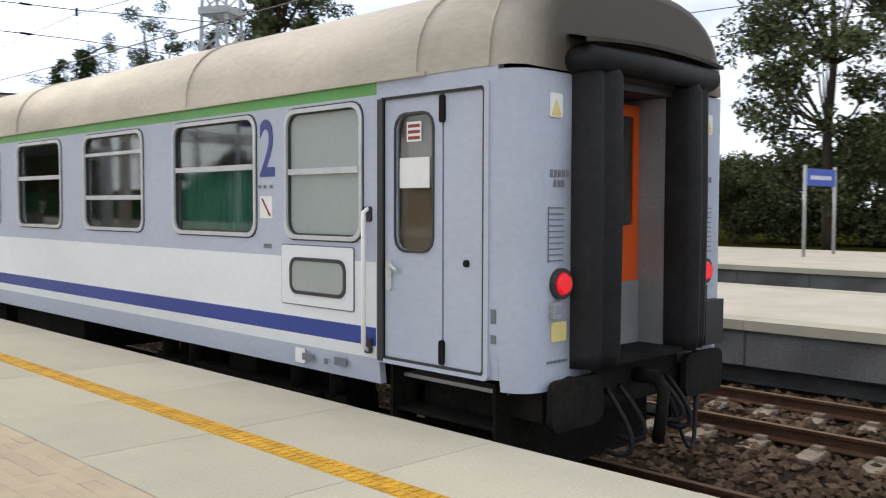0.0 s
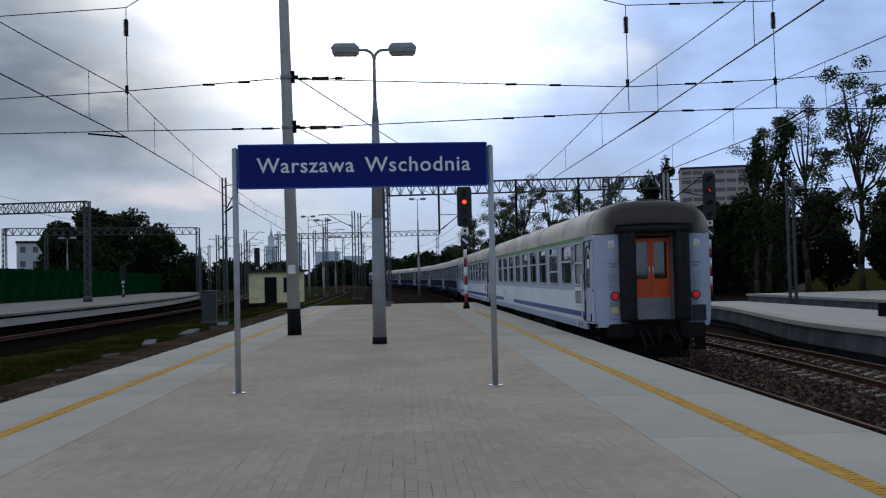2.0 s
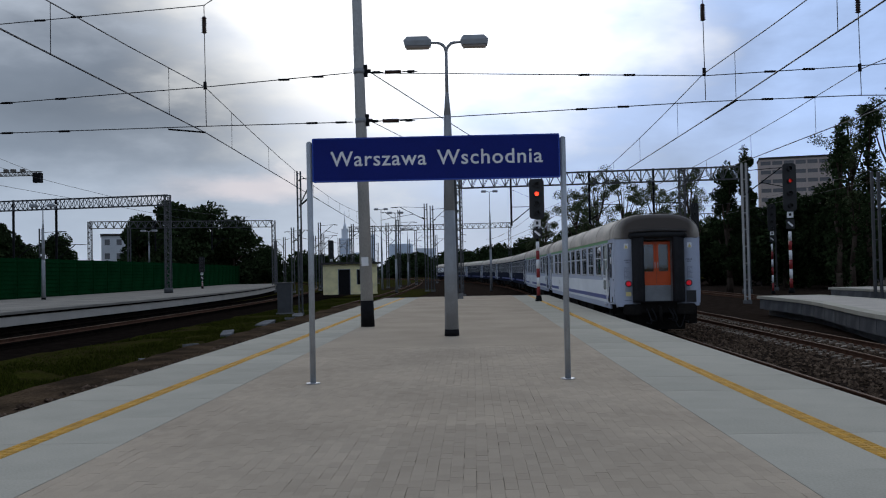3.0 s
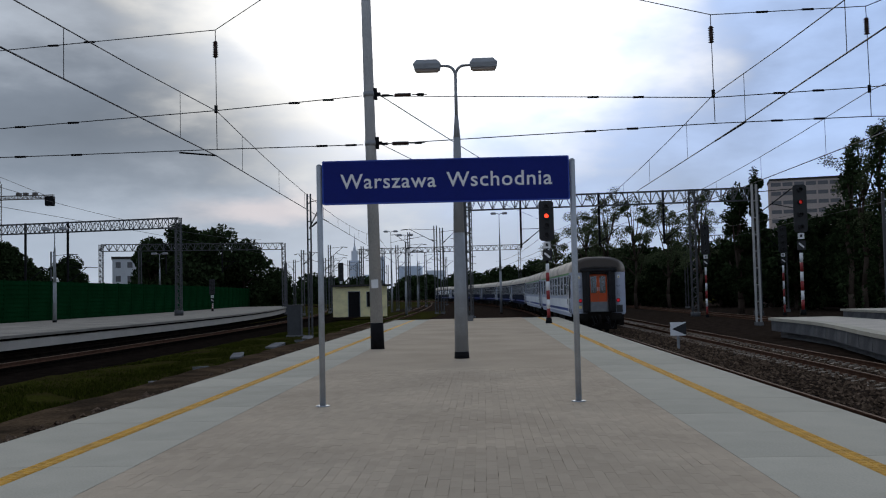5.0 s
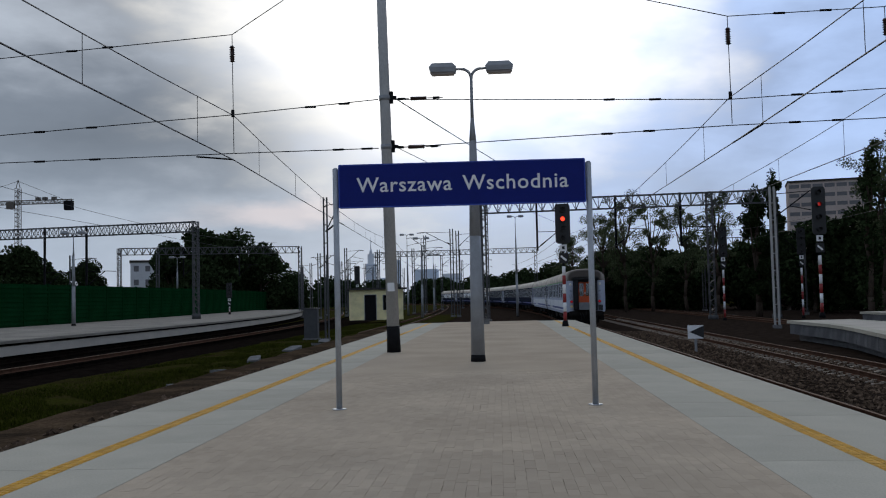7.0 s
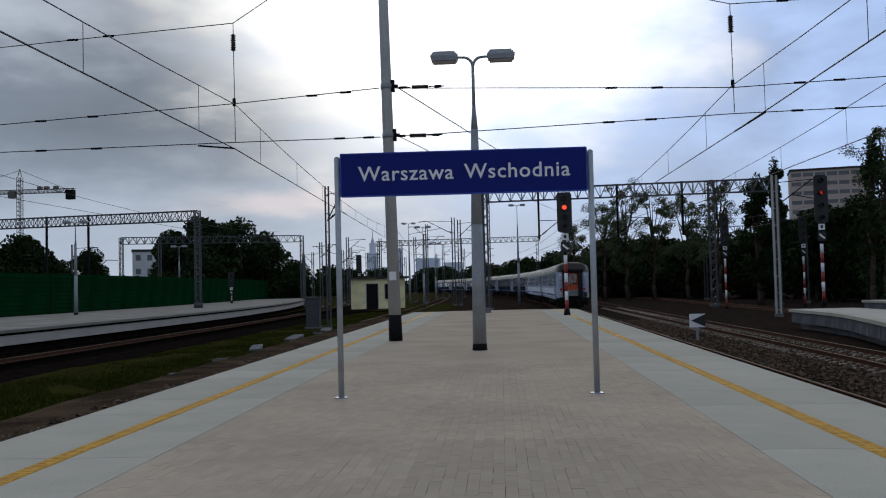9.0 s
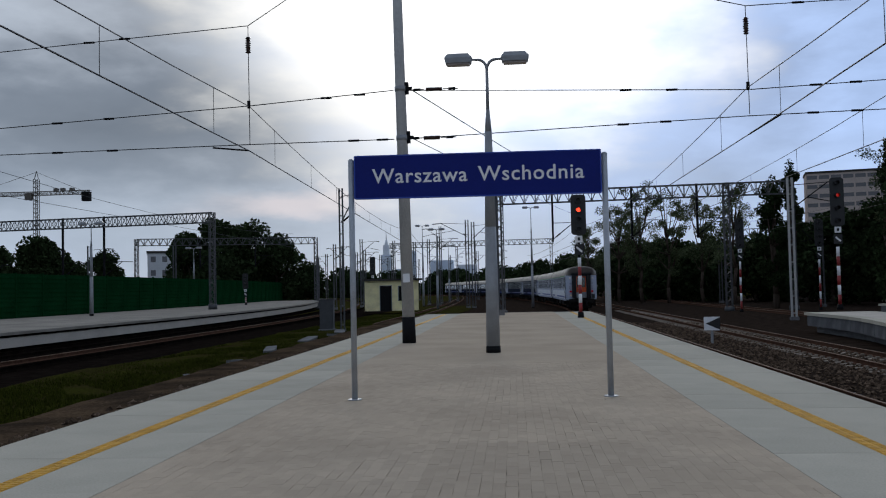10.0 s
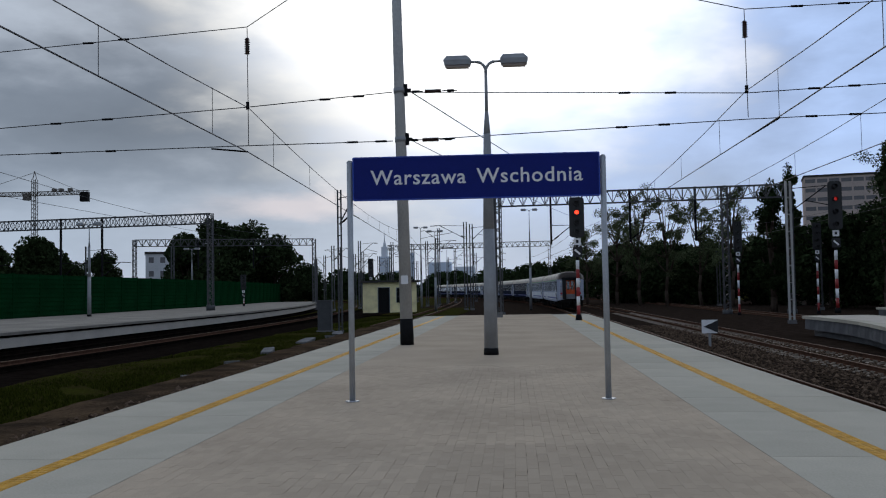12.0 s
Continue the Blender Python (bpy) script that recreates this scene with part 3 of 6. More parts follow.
platform("platform_second", lambda y: 11.75 + 2.4 * ease_to(y, 24, 42), 17.4, -30, 47.0, "pale concrete platform across two tracks")
platform("platform_third", lambda y: 23.05, 33.5, -30, 60, "pale concrete platform beside the trees")
build_left_platform()

# ---- the departing train: coaches with origin on the rail head under their middle, +y towards the front ----
HALF = 13.05
WZ0, WZ1 = 2.05, 3.12
#   windows from the rear end: start, end, kind (t toilet, c compartment, o open sash)
WINDOWS = [(1.66, 2.68, "t"), (3.18, 4.68, "c"), (5.38, 6.86, "o"), (7.57, 9.02, "c"), (9.74, 11.19, "c"), (11.89, 13.34, "c"),
           (14.02, 15.47, "c"), (16.25, 17.7, "c"), (18.45, 19.9, "c"), (20.6, 22.05, "c"), (23.42, 24.44, "t")]
DOORS = [(0.30, 1.43), (24.67, 25.8)]


def side_profile_x(z):
    """Half width of the body at height z: upright sides that lean in slightly towards the sill."""
    return 1.41 - max(0.0, 1.35 - z) * 0.10


def coach_side(parent, side, dark=False):
    """One painted side wall with real openings for windows and doors."""
    ys = sorted({0.2, 25.9, 1.47, 16.4, 20.2, *[v for w in WINDOWS for v in w[:2]], *[v for d in DOORS for v in d]})
    zs = [0.90, 1.10, 1.20, 1.35, 1.87, WZ0, WZ1, 3.18, 3.28]
    bm = B()
    t = 0.06

    def hole(ya, za):
        if any(a <= ya < b for a, b in DOORS) and 1.05 < za < 3.17:
            return True
        return WZ0 <= za < WZ1 - 0.01 and any(a <= ya < b for a, b, _ in WINDOWS)

    def material_at(ya, za):
        ends = ya < 1.46 or ya > 24.6
        if za >= 3.17:
            return 3 if not ends else 0
        if ends:
            return 0
        if 1.19 < za < 1.34 and not 16.3 < ya < 20.1:
            return 2
        if 1.09 < za < 1.86:
            return 1
        return 0

    cells = [(i, j) for i in range(len(ys) - 1) for j in range(len(zs) - 1) if not hole(ys[i], zs[j])]
    cells = [(i, j) for i, j in cells if not (zs[j] < 1.0 and (ys[i] < 1.46 or ys[i] > 24.6))]
    inset = set(cells)
    cache = {}

    def vert(i, j, k):
        if (i, j, k) not in cache:
            cache[i, j, k] = bm.verts.new((side * (side_profile_x(zs[j]) - k * t), ys[i] - HALF, zs[j]))
        return cache[i, j, k]

    for i, j in cells:
        for k in (0, 1):
            q = [vert(i, j, k), vert(i + 1, j, k), vert(i + 1, j + 1, k), vert(i, j + 1, k)]
            f = bm.faces.new(q if (k == 0) == (side > 0) else q[::-1])
            f.material_index = material_at(ys[i], zs[j]) if k == 0 else 4
        for di, dj, (a, b) in ((-1, 0, ((0, 0), (0, 1))), (1, 0, ((1, 0), (1, 1))), (0, -1, ((0, 0), (1, 0))), (0, 1, ((0, 1), (1, 1)))):
            if (i + di, j + dj) not in inset:
                bm.faces.new((vert(i + a[0], j + a[1], 0), vert(i + b[0], j + b[1], 0), vert(i + b[0], j + b[1], 1), vert(i + a[0], j + a[1], 1))).material_index = material_at(ys[i], zs[j])
    return part("side_wall", bm, [M_SHADEBODY, M_SHADEBODY, M_STRIPE, M_SHADEBODY, M_CABIN] if dark else [M_BODY, M_BAND, M_STRIPE, M_GREEN, M_CABIN], parent, "blue-grey side painted dark for shade" if dark else "grey-blue side with white band, blue and green stripes")


def coach_roof(parent):
    bm = B()
    n = 20

    def arch(y, top, half, base, mi):
        out = []
        for i in range(n + 1):
            a = math.pi * i / n
            c, s = math.cos(a), math.sin(a)
            out.append(bm.verts.new((half * math.copysign(abs(c) ** 0.68, c), y - HALF, base + (top - base) * s ** 0.82)))
        return out

    secs = [(-0.03, 3.93, 1.20, 3.26), (0.02, 4.00, 1.31, 3.275), (0.11, 4.04, 1.39, 3.28), (0.25, 4.07, 1.415, 3.28), (0.95, 4.09, 1.415, 3.28), (1.0, 4.09, 1.425, 3.28)]
    secs += [(2.0 + i * 1.58, 4.09, 1.425, 3.28) for i in range(15)]
    secs += [(26.1 - a, b, c, d) for a, b, c, d in secs[5::-1]]
    loops = [arch(*s, 0) for s in secs]
    for k, (A, C) in enumerate(zip(loops, loops[1:])):
        for i in range(n):
            f = bm.faces.new((A[i], A[i + 1], C[i + 1], C[i]))
            f.smooth = True
            f.material_index = 0
    bm.faces.new(loops[0])
    bm.faces.new(loops[-1][::-1])
    # welded seams across the roof and a rain strip along its foot
    for y in (0.27, 1.0, 4.4, 9.0, 13.5, 18.0, 22.6, 25.1, 25.83):
        for i in range(n):
            a, b = math.pi * i / n, math.pi * (i + 1) / n
            P = []
            for u in (a, b):
                c, s = math.cos(u), math.sin(u)
                P.append(Vector((1.43 * math.copysign(abs(c) ** 0.68, c), y - HALF, 3.285 + 0.815 * s ** 0.82)))
            rod(bm, P[0], P[1], 0.011, n=4, mi=0, caps=False)
    for s in (-1, 1):
        box(bm, s * 1.425 - 0.015, s * 1.425 + 0.015, 0.9 - HALF, 25.2 - HALF, 3.275, 3.302, mi=0)
    return part("roof", bm, M_ROOF, parent, "sooty beige arched roof")


def flat_frame(side):
    """Maps an outline (along, up) with depth outward onto the coach side."""
    return Matrix(((0, 0, side, side * 1.41), (1, 0, 0, -HALF), (0, 1, 0, 0), (0, 0, 0, 1)))


def coach_window(parent, side, a, b, kind, m):
    z0, z1 = WZ0, WZ1
    bm = B()
    out, inn = rounded(a - 0.024, b + 0.024, z0 - 0.024, z1 + 0.024, 0.13, 4), rounded(a + 0.012, b - 0.012, z0 + 0.012, z1 - 0.012, 0.115, 4)
    ring(bm, out, inn, -0.05, 0.018, 0, m)
    mid = z0 + 0.58 * (z1 - z0) if kind != "o" else z0 + 0.33 * (z1 - z0)
    if kind == "t":
        mid = z0 + 0.52 * (z1 - z0)
    prism(bm, [(a + 0.03, mid - 0.025), (b - 0.03, mid - 0.025), (b - 0.03, mid + 0.025), (a + 0.03, mid + 0.025)], -0.03, 0.012, 0, m)
    if kind == "o":
        u = z0 + 0.80 * (z1 - z0)
        prism(bm, [(a + 0.03, u - 0.018), (b - 0.03, u - 0.018), (b - 0.03, u + 0.018), (a + 0.03, u + 0.018)], -0.03, 0.012, 0, m)
    win = part("window", bm, M_ALU, parent, "aluminium-framed coach window")
    bm = B()
    ring(bm, rounded(a - 0.036, b + 0.036, z0 - 0.036, z1 + 0.036, 0.14, 4), rounded(a - 0.024, b + 0.024, z0 - 0.024, z1 + 0.024, 0.13, 4), -0.03, 0.006, 0, m)
    ring(bm, rounded(a + 0.012, b - 0.012, z0 + 0.012, z1 - 0.012, 0.115, 4), rounded(a + 0.026, b - 0.026, z0 + 0.026, z1 - 0.026, 0.105, 4), -0.03, -0.004, 0, m)
    part("gasket", bm, M_GASKET, win)
    for za, zb in ((z0, mid), (mid, z1)):
        bm = B()
        prism(bm, [(a, za), (b, za), (b, zb), (a, zb)], -0.034, -0.026, 0, m)
        p = part("pane", bm, M_FROST if kind == "t" else M_GLASS, win, "frosted pane" if kind == "t" else "")
    if kind == "c" and a < 4.0:
        bm = B()
        k = 28
        top = mid - 0.02
        vs = [[bm.verts.new(m @ Vector((a + (b - a) * i / k, z, -0.09 - 0.02 * math.sin(i * 1.9)))) for i in range(k + 1)] for z in (z0 + 0.02, top)]
        for i in range(k):
            bm.faces.new((vs[0][i], vs[0][i + 1], vs[1][i + 1], vs[1][i])).smooth = True
        part("curtain", bm, M_CURTAIN, win, "pleated green curtain")


def coach_door(parent, side, a, b, m, flip):
    """Folding entrance door in a dark gasket, with window, lock and handrail beside it."""
    bm = B()
    ring(bm, rounded(a - 0.03, b + 0.03, 1.09, 3.19, 0.03, 1), rounded(a + 0.012, b - 0.012, 1.12, 3.15, 0.02, 1), -0.08, 0.014, 0, m)
    door = part("entrance_door", bm, M_BODY, parent, "folding grey entrance door with tall window")
    bm = B()
    ring(bm, rounded(a + 0.012, b - 0.012, 1.12, 3.15, 0.02, 1), rounded(a + 0.034, b - 0.034, 1.14, 3.13, 0.02, 1), -0.08, 0.004, 0, m)
    u0, u1 = (b - 0.05, b + 0.012) if flip else (a - 0.012, a + 0.05)
    prism(bm, [(u0, 1.10), (u1, 1.10), (u1, 3.14), (u0, 3.14)], 0.005, 0.019, 0, m)
    part("door_gasket", bm, M_GASKET, door)
    near, far = (a + 0.04, b - 0.04) if not flip else (b - 0.04, a + 0.04)
    split = near + (far - near) * 0.62
    for u, v, w in ((near, split, True), (split, far, False)):
        lo, hi = min(u, v) + 0.01, max(u, v) - 0.01
        bm = B()
        if w:
            wa, wb = lo + 0.10, hi - 0.13
            ring(bm, rounded(lo, hi, 1.13, 3.14, 0.02, 3), rounded(wa, wb, 1.98, 3.0, 0.10, 3), -0.05, -0.012, 0, m)
        else:
            prism(bm, rounded(lo, hi, 1.13, 3.14, 0.02, 3), -0.05, -0.012, 0, m)
        leaf = part("door_leaf", bm, M_BODY, door)
        if w:
            bm = B()
            ring(bm, rounded(wa - 0.02, wb + 0.02, 1.96, 3.02, 0.12), rounded(wa, wb, 1.98, 3.0, 0.10), -0.03, -0.002, 0, m)
            part("window_gasket", bm, M_GASKET, door)
            bm = B()
            prism(bm, rounded(wa, wb, 1.98, 3.0, 0.1), -0.036, -0.03, 0, m)
            part("pane", bm, M_GLASS, door)
            bm = B()
            prism(bm, [(wa + 0.05, 2.45), (wb - 0.02, 2.45), (wb - 0.02, 2.68), (wa + 0.05, 2.68)], -0.0295, -0.027, 0, m)
            part("notice", bm, M_WHITE, door, "white paper notice in the door window")
            bm = B()
            prism(bm, [(wa + 0.14, 2.80), (wb - 0.10, 2.80), (wb - 0.10, 2.95), (wa + 0.14, 2.95)], -0.0295, -0.027, 0, m)
            sticker = part("sticker", bm, M_WHITE, door, "white sticker with red print")
            bm = B()
            for k in range(3):
                prism(bm, [(wa + 0.155, 2.815 + k * 0.045), (wb - 0.115, 2.815 + k * 0.045), (wb - 0.115, 2.84 + k * 0.045), (wa + 0.155, 2.84 + k * 0.045)], -0.0268, -0.0262, 0, m)
            part("print", bm, M_RED, sticker)["kind"] = "stuff"
            bm = B()
            hx = lo + 0.06 if not flip else hi - 0.06
            rod(bm, m @ Vector((hx, 1.86, 0)), m @ Vector((hx - 0.12 if flip else hx + 0.12, 1.82, 0.03)), 0.018, n=6)
            prism(bm, rounded(hx - 0.03, hx + 0.03, 1.66, 1.90, 0.025), -0.02, 0.01, 0, m)
            part("lock_handle", bm, M_ALU, door)
            bm = B()
            prism(bm, rounded(split - 0.27, split - 0.22, 1.88, 1.93, 0.02), -0.02, 0.006, 0, m)
            part("lock", bm, M_DARK, door)
    for z0, z1 in ((1.15, 1.33), (2.92, 3.12)):
        bm = B()
        prism(bm, rounded(split - 0.025, split + 0.025, z0, z1, 0.02), -0.03, 0.01, 0, m)
        part("hinge", bm, M_DARK, door)


def coach_steps(parent, side, ya, yb):
    bm = B()
    for z, inset in ((0.98, 0.12), (0.72, 0.05), (0.45, 0.0)):
        x0, x1 = sorted((side * (1.30 - inset), side * 1.02))
        box(bm, x0, x1, ya - HALF, yb - HALF, z - 0.03, z, 1 if z > 0.9 else 0)
    for y in (ya, yb - 0.03):
        x0, x1 = sorted((side * 1.30, side * 1.04))
        box(bm, x0, x1, y - HALF, y + 0.03 - HALF, 0.42, 1.05)
    part("steps", bm, [M_UNDER, M_STEEL], parent, "dark metal entrance steps")


def coach_bogie(parent, yc):
    bm = B()
    for s in (-1, 1):
        box(bm, s * 0.98 - 0.07, s * 0.98 + 0.07, yc - 1.75, yc + 1.75, 0.42, 0.62)
        box(bm, s * 0.98 - 0.09, s * 0.98 + 0.09, yc - 0.55, yc + 0.55, 0.30, 0.50)
        for d in (-1.25, 1.25):
            box(bm, s * 1.02 - 0.10, s * 1.02 + 0.10, yc + d - 0.17, yc + d + 0.17, 0.30, 0.62)
            rod(bm, (s * 0.98, yc + d - 0.3, 0.60), (s * 0.98, yc + d - 0.3, 0.86), 0.09, n=10)
            rod(bm, (s * 0.98, yc + d + 0.3, 0.60), (s * 0.98, yc + d + 0.3, 0.86), 0.09, n=10)
    box(bm, -1.0, 1.0, yc - 0.25, yc + 0.25, 0.5, 0.9)
    bg = part("bogie", bm, M_UNDER, parent, "sooty two-axle bogie")
    for d in (-1.25, 1.25):
        for s in (-1, 1):
            bm = B()
            rod(bm, (s * 0.68, yc + d, 0.46), (s * 0.81, yc + d, 0.46), 0.46, n=24)
            rod(bm, (s * 0.66, yc + d, 0.46), (s * 0.69, yc + d, 0.46), 0.49, n=24)
            part("wheel", bm, M_UNDER, bg)


def coach_end(parent, y, out, lit):
    """End wall with gangway bellows, doors, buffers, lamps and couplings. out: -1 rear, 1 front."""
    def at(u):
        return y + out * u

    def bx(bm, x0, x1, u0, u1, z0, z1, mi=0):
        a, b = sorted((at(u0), at(u1)))
        box(bm, x0, x1, a, b, z0, z1, mi)

    bm = B()
    for s in (-1, 1):
        # rounded corner posts that carry the side round to the end wall
        pts = []
        for i in range(7):
            a = radians(90 * i / 6)
            pts.append((s * (1.20 + 0.21 * math.cos(a)), y + out * (0.01 - 0.21 + 0.21 * math.sin(a))))
        pts.append((s * 0.60, y + out * 0.01))
        rows = [[bm.verts.new((px * (1 - 0.10 * max(0, 1.35 - z) * (abs(px) > 1.1)), py, z)) for px, py in pts] for z in (1.02, 1.35, 3.25)]
        for lo, hi in zip(rows, rows[1:]):
            for i in range(7):
                f = bm.faces.new((lo[i], lo[i + 1], hi[i + 1], hi[i]))
                f.smooth = i < 6
    bmesh.ops.remove_doubles(bm, verts=bm.verts, dist=1e-4)
    a, b = sorted((at(-0.06), at(0.008)))
    v0 = [bm.verts.new(p) for p in ((-0.60, at(0.01), 3.25), (0.60, at(0.01), 3.25), (0.60, at(0.01), 3.5), (-0.60, at(0.01), 3.5))]
    bm.faces.new(v0).material_index = 1
    end = part("end_wall", bm, [M_BODY, M_SOOT], parent, "grey-blue end wall with rounded corners")
    for s in (-1, 1):
        # each upright bellows: a fat rubber cushion, rounded outside
        bm = B()
        sec = [(0.475, -0.05), (0.475, 0.14), (0.50, 0.20), (0.55, 0.225), (0.61, 0.20), (0.65, 0.15), (0.72, 0.18), (0.79, 0.155), (0.845, 0.08), (0.86, 0.0)]
        rows = [[bm.verts.new((s * px, at(u * k), z)) for px, u in sec] for z, k in ((1.15, 0.9), (1.25, 1.0), (2.3, 1.06), (3.25, 1.0), (3.38, 0.7))]
        for lo, hi in zip(rows, rows[1:]):
            for i in range(len(sec) - 1):
                bm.faces.new((lo[i], lo[i + 1], hi[i + 1], hi[i])).smooth = True
        bm.faces.new(rows[0])
        bm.faces.new(rows[-1][::-1])
        part("gangway_bellows", bm, M_RUBBER, parent, "black rubber gangway bellows")
    bm = B()
    polyrod(bm, [(-0.88, at(0.0), 3.34), (-0.84, at(0.13), 3.36), (0.0, at(0.14), 3.365), (0.84, at(0.13), 3.36), (0.88, at(0.0), 3.34)], 0.095, n=14)
    part("bellows_roll", bm, M_RUBBER, parent, "black rubber roll over the gangway")
    bm = B()
    prev = None
    for i in range(13):
        x = -0.95 + 1.9 * i / 12
        z = 3.56 - 0.05 * (x / 0.95) ** 2
        cur = [bm.verts.new((x, at(-0.05), z + 0.03)), bm.verts.new((x, at(0.20), z - 0.03)), bm.verts.new((x, at(0.20), z - 0.06)), bm.verts.new((x, at(-0.05), z - 0.01))]
        if prev:
            for k in range(4):
                bm.faces.new((prev[k], prev[(k + 1) % 4], cur[(k + 1) % 4], cur[k]))
        prev = cur
    part("rain_hood", bm, M_SOOT, parent, "sooty rain hood above the gangway")
    # gangway doors, set back
    for s in (-1, 1):
        bm = B()
        bx(bm, min(s * 0.48, s * 0.53), max(s * 0.48, s * 0.53), -0.62, 0.0, 1.15, 3.3)
        part("door_jamb", bm, M_GREY, parent, "grey gangway jamb")
    bm = B()
    bx(bm, -0.53, 0.53, -0.62, 0.0, 3.2, 3.26)
    part("door_lintel", bm, M_GASKET, parent)
    bm = B()
    bx(bm, -0.48, 0.48, -0.66, -0.63, 1.15, 3.25)
    part("lobby_wall", bm, M_CABIN, parent)
    bm = B()
    bx(bm, -0.47, 0.47, -0.33, -0.29, 1.18, 1.70)
    part("door_panel", bm, M_GREY, parent, "dirty grey panel below the gangway door")
    bm = B()
    bx(bm, -0.47, 0.47, -0.28, 0.14, 1.14, 1.18)
    part("foot_plate", bm, M_UNDER, parent, "sooty gangway foot plate")
    for x0, x1 in ((-0.47, -0.004), (0.004, 0.47)):
        bm = B()
        a, b = at(-0.33), at(-0.30)
        mm = Matrix(((1, 0, 0, 0), (0, 0, 1, min(a, b)), (0, 1, 0, 0), (0, 0, 0, 1)))
        w = 0.075
        ring(bm, rounded(x0, x1, 1.68, 3.15, 0.01, 2), rounded(x0 + w, x1 - w, 2.16, 3.06, 0.03, 2), 0, 0.03, 0, mm)
        leaf = part("gangway_door", bm, M_ORANGE, parent, "orange sliding gangway door")
        bm = B()
        prism(bm, [(x0 + w, 2.16), (x1 - w, 2.16), (x1 - w, 3.06), (x0 + w, 3.06)], 0.012, 0.018, 0, mm)
        part("pane", bm, M_GLASS, leaf)
        bm = B()
        hx = x1 - 0.04 if x0 < -0.3 else x0 + 0.04
        rod(bm, (hx, at(-0.28), 2.28), (hx, at(-0.28), 2.46), 0.014, n=6)
        part("handle", bm, M_WHITE, leaf)
    for s in (-1, 1):
        bm = B()
        x = s * 0.875
        rod(bm, (x, at(-0.3), 1.00), (x, at(0.10), 1.00), 0.10, n=12)
        rod(bm, (x, at(-0.32), 1.00), (x, at(-0.12), 1.00), 0.17, n=12)
        mm = Matrix(((1, 0, 0, 0), (0, 0, 1, min(at(0.06), at(0.11))), (0, 1, 0, 0), (0, 0, 0, 1)))
        prism(bm, rounded(x - 0.30, x + 0.30, 0.74, 1.10, 0.08), 0, 0.05, 0, mm)
        part("buffer", bm, M_UNDER, parent, "greasy black buffer")
        bm = B()
        rod(bm, (s * 0.985, at(0.0), 1.77), (s * 0.985, at(0.05), 1.77), 0.11, n=20)
        lamp = part("tail_lamp", bm, M_GASKET, parent, "round red tail lamp")
        bm = B()
        rod(bm, (s * 0.985, at(0.045), 1.77), (s * 0.985, at(0.075), 1.77), 0.084, 0.066, n=20)
        part("lens", bm, M_TAIL if lit else M_RED, lamp)
        bm = B()
        mm = Matrix(((1, 0, 0, 0), (0, 0, out, at(0.013)), (0, 1, 0, 0), (0, 0, 0, 1)))
        prism(bm, rounded(s * 1.04 - 0.07, s * 1.04 + 0.07, 2.93, 3.10, 0.01, 1), 0, 0.004, 0, mm)
        sg = part("warning_plate", bm, M_WHITE, parent, "white plate with yellow warning triangle")
        bm = B()
        prism(bm, [(s * 1.04 - 0.055, 2.95), (s * 1.04 + 0.055, 2.95), (s * 1.04, 3.06)], 0.005, 0.007, 0, mm)
        prism(bm, [(s * 1.04 - 0.055, 2.935), (s * 1.04 + 0.055, 2.935), (s * 1.04 + 0.055, 2.945), (s * 1.04 - 0.055, 2.945)], 0.005, 0.007, 0, mm)
        part("triangle", bm, M_LABEL, sg)
        bm = B()
        for r in range(2):
            for k in range(5 - 2 * r):
                x = s * 1.0 - 0.10 + k * 0.045 + r * 0.04
                prism(bm, [(x, 2.52 - r * 0.07), (x + 0.03, 2.52 - r * 0.07), (x + 0.03, 2.57 - r * 0.07), (x, 2.57 - r * 0.07)], 0, 0.003, 0, mm)
        for k in range(6):
            prism(bm, [(s * 1.0 - 0.12 + k * 0.04, 1.21), (s * 1.0 - 0.09 + k * 0.04, 1.21), (s * 1.0 - 0.09 + k * 0.04, 1.23), (s * 1.0 - 0.12 + k * 0.04, 1.23)], 0, 0.003, 0, mm)
        part("lettering", bm, M_GREYINK, parent)["kind"] = "stuff"
        bm = B()
        for k in range(10):
            z = 1.93 + k * 0.041
            prism(bm, [(s * 1.03 - 0.085, z), (s * 1.03 + 0.085, z), (s * 1.03 + 0.085, z + 0.009), (s * 1.03 - 0.085, z + 0.009)], 0, 0.004, 0, mm)
        prism(bm, [(s * 1.03 - 0.088, 1.92), (s * 1.03 - 0.080, 1.92), (s * 1.03 - 0.080, 2.31), (s * 1.03 - 0.088, 2.31)], 0, 0.0045, 0, mm)
        part("data_grid", bm, M_GREYINK, parent, "printed grey data grid")["kind"] = "stuff"
        bm = B()
        prism(bm, rounded(s * 0.99 - 0.085, s * 0.99 + 0.085, 1.36, 1.50, 0.01, 1), 0, 0.004, 0, mm)
        part("yellow_plate", bm, M_LABEL, parent, "pale yellow lettered plate")
        bm = B()
        for zz in (1.53, 1.62):
            bx(bm, s * 1.05 - 0.045, s * 1.05 + 0.045, 0.0, 0.05, zz, zz + 0.025)
        bx(bm, s * 1.05 - 0.045, s * 1.05 - 0.025, 0.0, 0.05, 1.53, 1.645)
        part("lamp_bracket", bm, M_STEEL, parent, "grey lamp bracket")
    # coupling hook, screw and hanging hoses
    bm = B()
    bx(bm, -1.15, 1.15, -0.3, 0.0, 0.80, 1.16)
    rod(bm, (0, at(0), 1.0), (0, at(0.22), 1.0), 0.06, n=8)
    polyrod(bm, [(0, at(0.2), 1.0), (0, at(0.26), 0.9), (0, at(0.24), 0.7), (0.02, at(0.2), 0.5)], 0.05)
